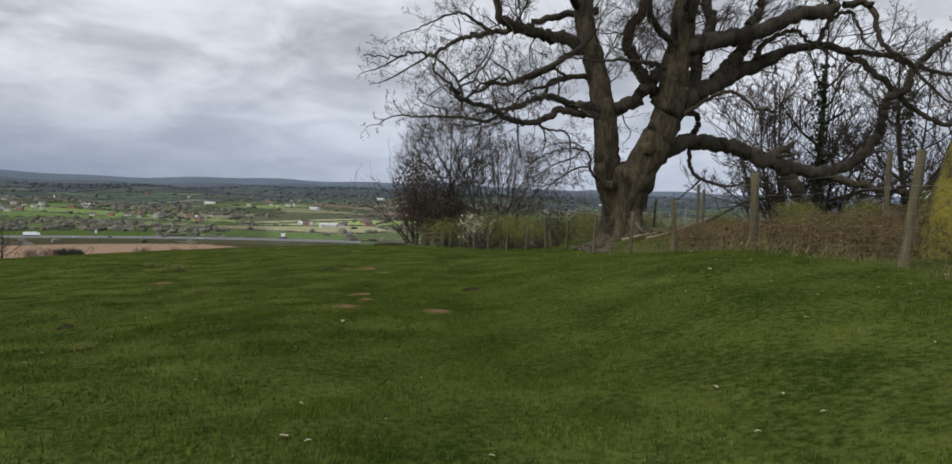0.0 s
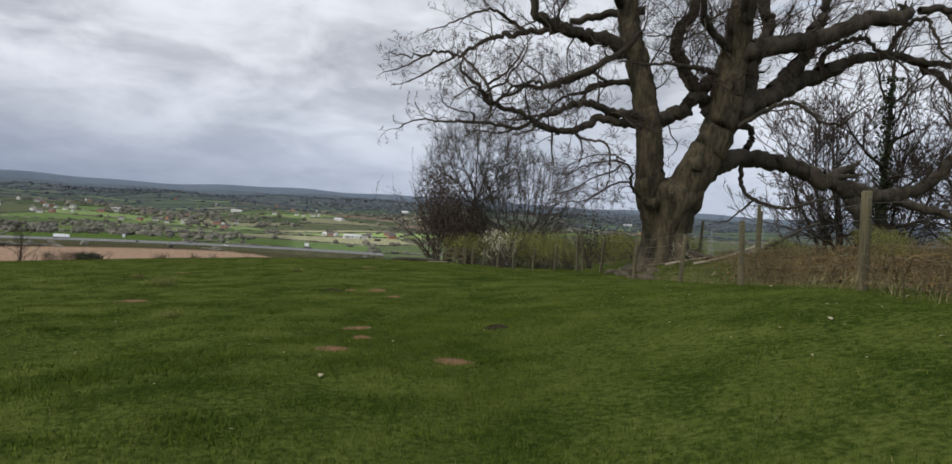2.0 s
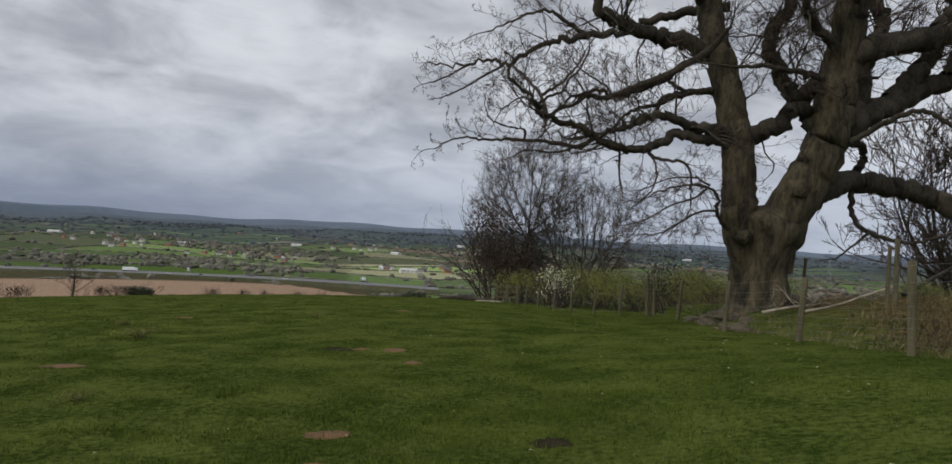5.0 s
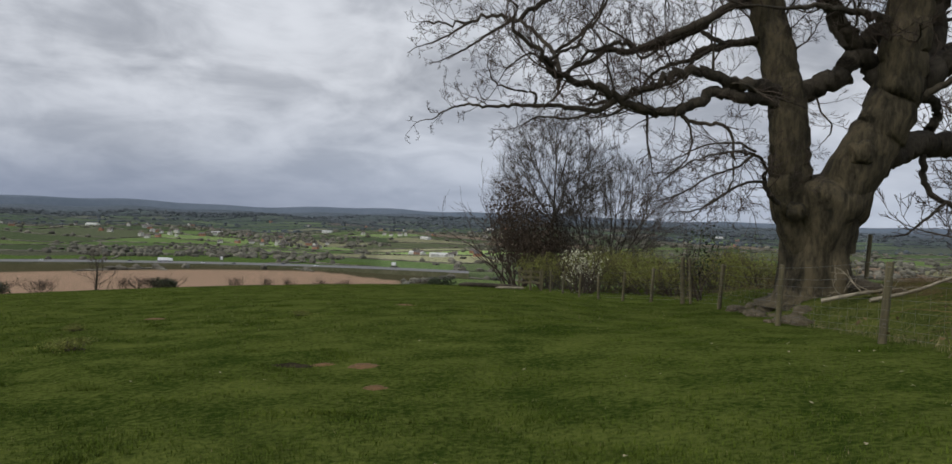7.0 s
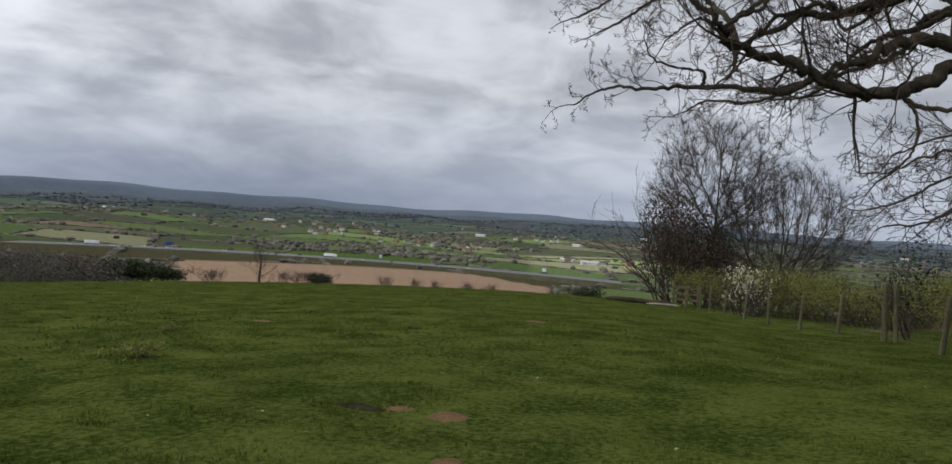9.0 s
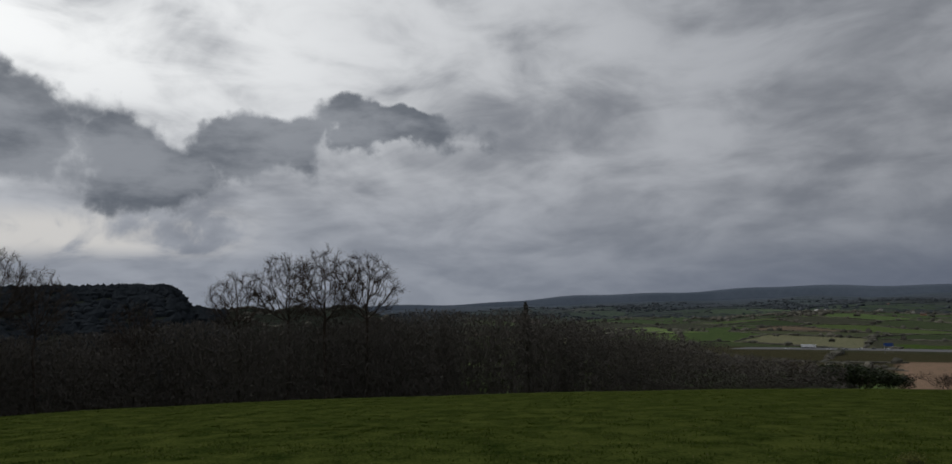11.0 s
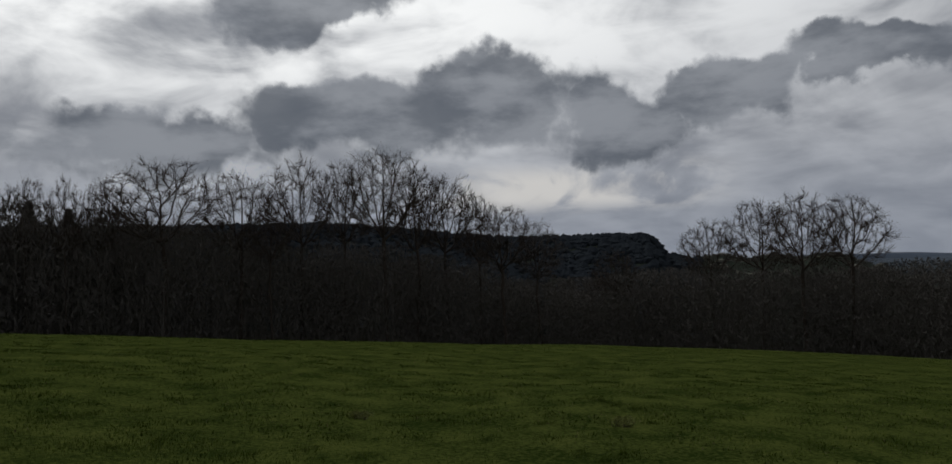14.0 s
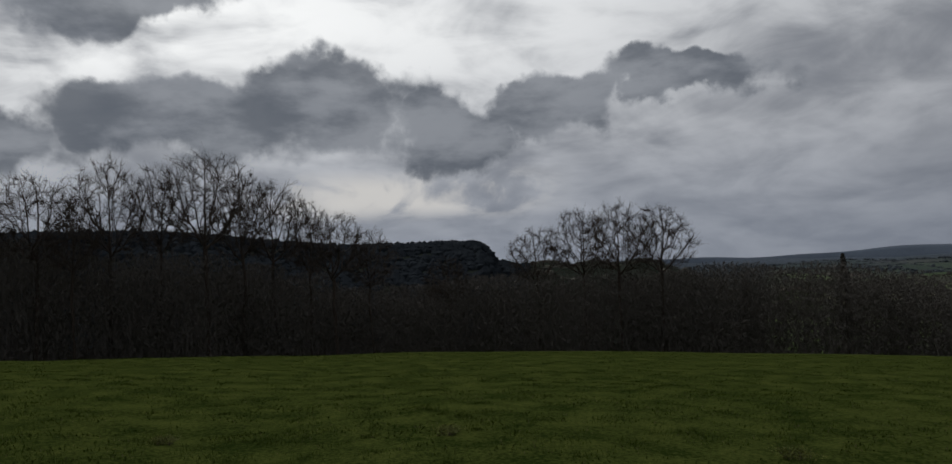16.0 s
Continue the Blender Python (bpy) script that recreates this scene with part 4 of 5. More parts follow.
def build_wood():
    rng = random.Random(31)
    kinds = [scrub(41, 7.5, 10, 7, "dense dark bare thicket at the edge of the wood"), scrub(42, 7.5, 10, 8, "dark brushwood thicket of thin bare poles")]
    for k in kinds:
        k.location = (*polar(168 + 4 * kinds.index(k), 84), -6)
    az = 47.5
    while az < 172:
        for row, r0 in enumerate((78, 84.5, 91)):
            if az < 55 and row == 0:
                continue
            a = az + rng.uniform(-0.9, 0.9) + row * 1.3
            r = r0 + rng.uniform(-1.5, 1.5)
            x, y = polar(a, r)
            z = h(x, y)
            want = top_of_wood(a, r) - z
            s = want / 9.2 * rng.uniform(0.85, 1.12)
            if want < 1.5:
                continue
            clone(rng.choice(kinds), pose(x, y, z - 0.2, 0, 0, rng.uniform(0, 360)) @ Matrix.Diagonal((0.95, 0.95, s, 1)))
        az += 3.6
    crowns = []
    for k in range(3):
        inside, lot = dome(8.2, 10.6, 20, 0.45, 0.05)
        crowns.append(grown_tree("ash_tree", 51 + k, "tall bare ash with a domed crown above the dark wood", 20, inside, lot, 9.0, 750, 0.4, 0.0155, 3600, 0.8, TWIG, TWIG, "tall trees of the wood", lean=(0.05 * (k - 1), 0.03 * k)))
    spots = ((131.3, 8.3, 1.08), (125.9, 7.4, 0.78), (121.4, 8.4, 0.74), (118.2, 8.2, 0.62), (115.0, 9.1, 0.92), (112.6, 7.6, 0.7), (110.0, 7.0, 0.8), (105.6, 4.4, 0.72), (102.8, 3.0, 0.5), (89.9, 2.7, 0.6),
             (86.4, 3.9, 0.72), (83.6, 4.2, 0.76), (80.6, 3.9, 0.74), (139.7, 6.7, 0.45), (137.4, 6.8, 0.3), (135.3, 6.6, 0.4), (145.5, 7.2, 0.7), (150, 8.0, 1.0), (159, 8.6, 1.0), (107.6, 5.4, 0.5), (97.0, 0.6, 0.5), (123.6, 6.0, 0.5))
    for i, (a, e, w) in enumerate(spots):
        r = 76 + (i * 37 % 7) * 0.8
        x, y = polar(a, r)
        tall = 1.6 + r * math.tan(radians(e)) - h(x, y)
        src = crowns[i % 3]
        m = pose(x, y, h(x, y) - 0.2, 0, 0, i * 77) @ Matrix.Diagonal((w * 1.25, w * 1.25, tall / 20, 1))
        if i < 3:
            src.matrix_basis = m
        else:
            clone(src, m)


build_wood()


def conifer(name, tall, label):
    rng = random.Random(7)
    tree = thing(name, (0, 0, 0), label, "tree")
    t = Tubes()
    t.add([(0, 0, -0.3), (0, 0, tall * 0.5), (0, 0, tall)], [0.18, 0.1, 0.02], 6)
    part("trunk", t.mesh("trunk", TWIG), tree)

    def where():
        z = rng.random() ** 0.8
        a, r = rng.uniform(0, 6.28), tall * 0.17 * (1.02 - z) * rng.uniform(0.2, 1.15) + 0.05
        return r * math.cos(a) * (1 + 0.2 * math.sin(z * 40)), r * math.sin(a), tall * (0.08 + 0.92 * z)

    q = flakes(rng, 2200, where, 0.17)
    part("crown", mesh_np("crown", q[0], q[1], DARKWOOD, False), tree)
    return tree


fir = conifer("fir_tree", 11.5, "dark narrow evergreen standing above the scrub")
x, y = polar(68.0, 80)
settle(fir, x, y, 0, 0.86)
for a, r, k in ((74.5, 84, 0.95), (137.2, 84, 1.22), (139.6, 86, 1.3), (142.3, 85, 1.3), (134.6, 86, 1.0), (145, 86, 1.2)):
    x, y = polar(a, r)
    place(fir, x, y, a * 7, k * (0.8 if a < 90 else 1.5), squash=1 if a < 90 else 0.66)

# shrubs that show over the brow
brow_bush = leafy_bush("shrub", 61, 3.4, 4.2, RUSSET, 800, 0.1, "rounded brown shrub just below the brow of the field", "bush", "shrubs below the brow", sticks=14)
dark_bush = leafy_bush("shrub", 62, 4.0, 4.2, IVY, 3600, 0.13, "rounded dark green shrub below the brow of the field", "bush", "shrubs below the brow", sticks=10)


def over_brow(src, first, az, el, r, width):
    x, y = polar(az, r)
    top = 1.6 + r * math.tan(radians(el))
    k = max(0.5, (top - h(x, y)) / 4.2)
    m = pose(x, y, h(x, y), 0, 0, az * 31) @ Matrix.Diagonal((width, width, k, 1))
    if first:
        src.matrix_basis = m
    else:
        clone(src, m)


over_brow(dark_bush, True, 10.6, -5.35, 88, 1.0)
over_brow(dark_bush, False, 31.3, -5.75, 88, 0.85)
over_brow(dark_bush, False, 46.2, -4.9, 88, 1.3)
over_brow(dark_bush, False, 44.2, -5.1, 88, 1.3)
over_brow(dark_bush, False, 42.4, -5.6, 88, 1.0)
over_brow(brow_bush, True, 32.6, -5.85, 88, 1.1)
for i, (az, el, w) in enumerate(((26.4, -6.1, 0.5), (24.0, -6.3, 0.4), (22.4, -6.3, 0.35), (19.8, -6.1, 0.45), (17.9, -6.05, 0.5), (48.5, -4.8, 1.3), (39.5, -6.1, 0.8), (34.2, -6.2, 0.45))):
    over_brow(brow_bush, False, az, el, 88, w)
wild = bare_tree("thorn_tree", 63, 5.2, 4.4, "low spreading bare thorn just below the brow", boughs=10, clear=0.1, level=3, stems=2, gap=0.7, twig=0.014, fine=TWIG, lift0=0.2)
x, y = polar(36.0, 86)
settle(wild, x, y)


# ---- the valley ----
def blob_batch(name, places, sizes, material, label, seed=1, turn=None):
    """Many rough low crowns of trees or lengths of hedge, joined."""
    r = np.random.RandomState(seed)
    bm = bmesh.new()
    bmesh.ops.create_icosphere(bm, subdivisions=1, radius=1)
    base = np.array([v.co[:] for v in bm.verts])
    tris = np.array([[v.index for v in f.verts] for f in bm.faces])
    bm.free()
    n, m = len(places), len(base)
    co = base[None] * (1 + r.uniform(-0.32, 0.32, (n, m, 1))) * np.asarray(sizes)[:, None, :]
    if turn is not None:
        c, w = np.cos(turn)[:, None], np.sin(turn)[:, None]
        co[:, :, 0], co[:, :, 1] = co[:, :, 0] * c - co[:, :, 1] * w, co[:, :, 0] * w + co[:, :, 1] * c
    co = co + np.asarray(places)[:, None, :]
    faces = (tris[None] + (np.arange(n) * m)[:, None, None]).reshape(-1, 3)
    return tagged(new(name, mesh_np(name, co.reshape(-1, 3), None, material, False, faces)), label, "trees", kind="stuff")


def build_valley():
    r = np.random.RandomState(8)
    n = 40000
    rad = 560 + 3100 * r.uniform(0, 1, n) ** 1.35
    az = r.uniform(-42, 92, n)
    x, y = CX - rad * np.sin(np.radians(az)), CY + rad * np.cos(np.radians(az))
    clump = np.sin(x / 210 + 2 * np.sin(y / 330)) * np.sin(y / 160 + x / 500) + 0.35 * np.sin(x / 47) * np.sin(y / 39)
    wooded = (clump > 0.68 - 0.2 * smoothstep(rad, 1000, 3200)) & (r.uniform(size=n) < 0.8)
    lone = r.uniform(size=n) < 0.006
    ex, ey, gap, along = onto_edge(x, y)
    hedge = ~wooded & ~lone & (gap < 46)
    x, y = np.where(hedge, ex + r.normal(0, 0.8, n), x), np.where(hedge, ey + r.normal(0, 0.8, n), y)
    rad, az = np.hypot(x - CX, y - CY), np.degrees(np.arctan2(-(x - CX), y - CY))
    road = ROAD_R + 3.2 * (az - 25)
    clear = in_plough(az, rad, x, y) | ((az > 10) & (az < 66) & (np.abs(rad - road) < 24)) | ((rad < 620) & (az > 8) & (az < 45)) | ((az > 16) & (az < 42) & (rad > road) & (rad < road + 95) & ~hedge)
    keep = (hedge | wooded | lone) & ~clear
    x, y, rad, wooded, hedge, along = x[keep], y[keep], rad[keep], wooded[keep], hedge[keep], along[keep]
    z = height(x, y)
    grow = 0.7 + 0.4 * smoothstep(rad, 900, 3000)
    tree = r.uniform(size=len(x)) < 0.07
    w = np.where(hedge & ~tree, r.uniform(9, 15, len(x)), r.uniform(4.5, 8.5, len(x))) * grow
    slim = np.where(hedge & ~tree, r.uniform(1.3, 2.2, len(x)), w)
    t = np.where(hedge & ~tree, r.uniform(1.1, 2.2, len(x)), r.uniform(3.5, 6.5, len(x))) * grow
    places = np.stack([x, y, z + t * 0.35], axis=1)
    sizes = np.stack([w, slim, t], axis=1)
    for k, nm, tag in ((0, "hedgerow", "dark winter hedgerows dividing the valley fields"), (1, "woodland", "scattered bare woods and copses across the valley")):
        # past 2 km the trees get the colour with haze painted in
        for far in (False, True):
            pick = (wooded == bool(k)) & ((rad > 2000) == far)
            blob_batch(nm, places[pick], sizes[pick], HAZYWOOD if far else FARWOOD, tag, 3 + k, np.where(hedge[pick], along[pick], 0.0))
    # trees on the hill behind the wood, their slate-blue tint painted in for haze
    m = 9500
    az = r.uniform(91, 150, m)
    rad = r.uniform(560, 1060, m)
    x, y = CX - rad * np.sin(np.radians(az)), CY + rad * np.cos(np.radians(az))
    t = r.uniform(2.6, 6.5, m)
    blob_batch("woodland", np.stack([x, y, height(x, y) + t * 0.1], axis=1), np.stack([t * 1.1, t * 1.1, t], axis=1), HAZYHILLWOOD, "dark woodland on the hill beyond the trees", 6)


build_valley()


def box(bm, x0, x1, y0, y1, z0, z1):
    v = [bm.verts.new((x, y, z)) for z in (z0, z1) for x, y in ((x0, y0), (x1, y0), (x1, y1), (x0, y1))]
    for f in ((0, 1, 2, 3), (4, 5, 6, 7), (0, 1, 5, 4), (1, 2, 6, 5), (2, 3, 7, 6), (3, 0, 4, 7)):
        bm.faces.new([v[i] for i in f])
    return v


def house(wide, deep, eaves, ridge, wall, roof, label, category="house"):
    ob = thing(category.replace(" ", "_"), (0, 0, 0), label, category, "buildings of the valley")
    bm = bmesh.new()
    v = box(bm, -wide / 2, wide / 2, -deep / 2, deep / 2, -2, eaves)
    for s, a, b in ((-1, 4, 7), (1, 5, 6)):
        top = bm.verts.new((s * wide / 2, 0, ridge - 0.1))
        bm.faces.new((v[a], v[b], top))
    part("wall", solid("wall", bm, wall), ob)
    bm = bmesh.new()
    for s in (-1, 1):
        c = [bm.verts.new(p) for p in ((-wide / 2 - 0.4, s * (deep / 2 + 0.5), eaves - 0.2), (wide / 2 + 0.4, s * (deep / 2 + 0.5), eaves - 0.2), (wide / 2 + 0.4, 0, ridge), (-wide / 2 - 0.4, 0, ridge))]
        bm.faces.new(c)
        bm.faces.new([bm.verts.new(q.co - Vector((0, 0, 0.25))) for q in c])
    part("roof", solid("roof", bm, roof), ob)
    for k in range(3):
        for f in (-1, 1):
            bm = bmesh.new()
            wx = (k - 1) * wide * 0.3
            box(bm, wx - 0.7, wx + 0.7, f * deep / 2 - 0.04, f * deep / 2 + 0.04, eaves * 0.35, eaves * 0.7)
            part("window", solid("window", bm, GLASS), ob)
    if ridge < 9:
        bm = bmesh.new()
        box(bm, wide * 0.35, wide * 0.35 + 0.8, -0.4, 0.4, ridge - 1, ridge + 1.2)
        part("chimney", solid("chimney", bm, BRICKWALL), ob)
    return ob


def build_houses():
    r = random.Random(17)
    kinds = [house(12, 8, 5.2, 8.5, WHITEWALL, ROOF, "white rendered house with a slate roof among trees"), house(14, 8, 5, 8.2, BRICKWALL, ROOF, "red brick house with a slate roof among trees"),
             house(34, 16, 5, 7.4, GREYROOF, GREYROOF, "long pale farm shed with a sheet roof", "barn")]
    first = {0: True, 1: True, 2: True}
    groups = ((30, 1500, 3.5, 90, (0, 0, 1, 0, 0, 1, 0, 0, 0, 1, 0, 0)), (21, 1420, 2.5, 80, (0, 1, 0, 0, 1, 0, 0, 0)), (13, 1700, 5, 160, (0, 1, 0, 0, 2, 0, 0)), (9.4, 1120, 2.6, 60, (0, 0, 0, 1, 2, 0, 1, 2)), (12.3, 1180, 1.0, 50, (2, 0, 1)), (6.0, 1900, 1.5, 150, (0, 1, 0)), (24, 1500, 4.5, 160, (0, 0, 1, 1, 0, 1, 0, 1, 0, 2, 0, 1)),
              (34, 1750, 4.5, 200, (0, 1, 0, 0, 1, 0, 2, 1, 0)), (17, 2100, 5, 250, (0, 1, 0, 0, 1, 2)), (3.5, 2400, 4, 300, (0, 1, 0, 0, 2)), (45, 2100, 7, 350, (0, 1, 0, 1, 0, 2, 0)),
              (29, 2300, 10, 300, (1, 1, 0, 1)), (57, 2300, 7, 300, (0, 1, 1)), (-8, 2200, 6, 400, (1, 1, 0, 2)))
    for az, rad, da, dr, what in groups:
        for k in what:
            x, y = polar(az + r.uniform(-da, da) * 0.8, rad + r.uniform(-dr, dr))
            s = r.uniform(0.6, 0.85)
            m = pose(x, y, h(x, y) + 0.6, 0, 0, r.uniform(-35, 35) + (90 if r.random() < 0.3 else 0)) @ Matrix.Diagonal((s, s, s, 1))
            if first[k]:
                kinds[k].matrix_basis = m
                first[k] = False
            else:
                clone(kinds[k], m)


build_houses()


# ---- the motorway ----
def road_at(az):
    """Middle of the motorway: it comes nearer towards the fence side."""
    x, y = polar(az, ROAD_R + 3.2 * (az - 25))
    return x, y, -68.6


def build_road():
    rows = []
    for az in np.arange(8, 66, 1.0):
        x, y, z = road_at(az)
        for d, dz in ((-22, -5), (-15, 0.0), (15, 0.0), (22, -5)):
            k = 1 + d / math.hypot(x - CX, y - CY)
            rows.append((CX + (x - CX) * k, CY + (y - CY) * k, z + dz))
    n = len(rows) // 4
    idx = np.arange(len(rows)).reshape(n, 4)
    for name, mat, cols, tag in (("road", TARMAC, (1,), "grey motorway carriageways running across the valley"), ("road_bank", VERGE, (0, 2), "grassy banks along the motorway")):
        quads = np.concatenate([np.stack([idx[:-1, c], idx[1:, c], idx[1:, c + 1], idx[:-1, c + 1]], axis=-1) for c in cols])
        tagged(new(name, mesh_np(name, rows, quads, mat, False)), tag, "road", kind="structure")


build_road()


def lorry():
    ob = thing("lorry", (0, 0, 0), "white box lorry driving along the grey motorway", "lorry", "lorries on the motorway")
    for name, x0, x1, z0, z1, mat in (("trailer", -7.5, 5.0, 1.1, 4.2, LORRYWHITE), ("cab", 5.4, 8.0, 0.8, 3.7, LORRYWHITE), ("chassis", -7.4, 7.4, 0.6, 1.1, DARKPAINT), ("windscreen", 8.0, 8.05, 2.0, 3.2, GLASS)):
        bm = bmesh.new()
        box(bm, x0, x1, -1.25, 1.25, z0, z1)
        part(name, solid(name, bm, mat), ob)
    for x in (-6.2, -4.9, -3.6, 4.4, 6.8):
        for y in (-1.15, 1.15):
            bm = bmesh.new()
            bmesh.ops.create_cone(bm, cap_ends=True, segments=12, radius1=0.5, radius2=0.5, depth=0.3, matrix=Matrix.Translation((x, y, 0.5)) @ Matrix.Rotation(math.pi / 2, 4, "X"))
            part("wheel", solid("wheel", bm, DARKPAINT), ob)
    return ob


def car(mat, label):
    ob = thing("car", (0, 0, 0), label, "car", "cars on the motorway")
    bm = bmesh.new()
    box(bm, -2.1, 2.1, -0.88, 0.88, 0.35, 0.9)
    part("body", solid("body", bm, mat), ob)
    bm = bmesh.new()
    v = box(bm, -1.5, 1.0, -0.8, 0.8, 0.9, 1.45)
    for q in v[4:]:
        q.co.x *= 0.7
    part("cabin", solid("cabin", bm, GLASS), ob)
    for x in (-1.35, 1.35):
        for y in (-0.8, 0.8):
            bm = bmesh.new()
            bmesh.ops.create_cone(bm, cap_ends=True, segments=12, radius1=0.33, radius2=0.33, depth=0.2, matrix=Matrix.Translation((x, y, 0.33)) @ Matrix.Rotation(math.pi / 2, 4, "X"))
            part("wheel", solid("wheel", bm, DARKPAINT), ob)
    return ob


def on_road(src, az, side, first=False):
    x, y, z = road_at(az)
    x2, y2, _ = road_at(az + 0.5)
    k = 1 + side / math.hypot(x - CX, y - CY)
    m = pose(CX + (x - CX) * k, CY + (y - CY) * k, z, 0, 0, math.degrees(math.atan2(y2 - y, x2 - x)) + (180 if side > 0 else 0))
    if first:
        src.matrix_basis = m
    else:
        clone(src, m)


truck, blue, white = lorry(), car(DARKPAINT, "dark car driving along the motorway"), car(LORRYWHITE, "white car driving along the motorway")
for i, (az, side) in enumerate(((30.9, 8), (47.6, 8))):
    on_road(truck, az, side, i == 0)
for i, az in enumerate((35.0, 33.2, 26.1, 43.5, 45.2, 22.5)):
    on_road(blue, az, 6 if i % 2 else -7, i == 0)
for i, az in enumerate((28.3, 44.3, 49.0, 42.7, 20.0, 38.7, 46.3)):
    on_road(white, az, 6 if i % 2 else -7, i == 0)


def gantry(az, label, mat, w=9.0):
    x, y, z = road_at(az)
    ob = thing("motorway_sign", (x, y, z), label, "road sign", "", turn=az)
    bm = bmesh.new()
    box(bm, -w / 2, w / 2, -17.2, -17.0, 5.0, 8.4)
    part("panel", solid("panel", bm, mat), ob)
    for s in (-1, 1):
        bm = bmesh.new()
        box(bm, s * w * 0.4 - 0.15, s * w * 0.4 + 0.15, -17.5, -17.21, -6, 8)
        part("post", solid("post", bm, STEEL), ob)


gantry(42.6, "large blue motorway sign on two grey posts", BLUEPAINT)
gantry(14.0, "pale sign on posts beside the motorway", LORRYWHITE, 5.0)
gantry(27.0, "small pale sign on posts beside the motorway", LORRYWHITE, 3.0)


def pylon(az, rad, tall, label):
    x, y = polar(az, rad)
    ob = thing("pylon", (x, y, h(x, y)), label, "pylon", "power pylons", turn=az + 20)
    t = Tubes()
    w = tall * 0.09
    for sx, sy in ((1, 1), (1, -1), (-1, 1), (-1, -1)):
        t.add([(sx * w, sy * w, 0), (sx * w * 0.35, sy * w * 0.35, tall * 0.6), (0, 0, tall)], [0.16, 0.14, 0.1], 4)
    for k in range(7):
        f, g = k / 7, (k + 1) / 7
        a, b = w * (1 - f) + 0.2, w * (1 - g) + 0.2
        for s in (-1, 1):
            t.add([(-a, s * a, f * tall), (b, s * b, g * tall)], [0.09, 0.09], 3)
            t.add([(a, s * a, f * tall), (-b, s * b, g * tall)], [0.09, 0.09], 3)
    part("lattice", t.mesh("lattice", STEEL), ob)
    for k, wid in ((0.62, 0.2), (0.76, 0.25), (0.9, 0.17)):
        t = Tubes()
        t.add([(-wid * tall, 0, k * tall), (0, 0, k * tall + 1.5), (wid * tall, 0, k * tall)], [0.12, 0.2, 0.12], 4)
        part("crossarm", t.mesh("crossarm", STEEL), ob)


pylon(-17.5, 1100, 44, "grey lattice power pylon far down the valley")
pylon(-21.0, 1350, 44, "grey lattice power pylon farther along the line")

# ---- fence ----
FENCE = [(3.98, 8.2), (3.92, 11.9), (3.73, 15.5), (3.62, 18.9), (3.44, 22.9), (3.16, 26.8), (2.8, 30.0), (2.3, 33.4), (1.6, 36.4), (0.8, 39.0), (0.05, 41.4), (-0.7, 43.6), (-1.35, 45.6), (-1.9, 47.4)]
FENCE = [(3.3, -1.0), (3.35, 3.2)] + FENCE


def post(tall, radius, label, seed, group="posts of the field fence"):
    bm = bmesh.new()
    bmesh.ops.create_cone(bm, cap_ends=True, segments=12, radius1=radius, radius2=radius * 0.92, depth=tall + 0.5, matrix=Matrix.Translation((0, 0, (tall - 0.5) / 2)))
    bmesh.ops.bevel(bm, geom=[e for e in bm.edges if all(v.co.z > tall - 0.01 for v in e.verts)], offset=radius * 0.25, segments=1, affect="EDGES")
    bmesh.ops.subdivide_edges(bm, edges=[e for e in bm.edges if abs(e.verts[0].co.z - e.verts[1].co.z) > 0.5], cuts=4)
    for v in bm.verts:
        v.co += 0.12 * radius * noise.noise_vector(v.co * 4 + Vector((seed * 3, 0, 0)))
    ob = thing("fence_post", (0, 0, 0), label, "fence post", group)
    part("stake", solid("stake", bm, POSTWOOD, True), ob)
    t = Tubes()
    for z in (tall * 0.93, tall * 0.76, tall * 0.25):
        t.add([(-radius * 1.02, -0.02, z), (-radius * 1.08, 0, z + 0.01), (-radius * 1.02, 0.02, z)], [0.004] * 3, 4)
    part("staple", t.mesh("staple", WIRE), ob)
    return ob


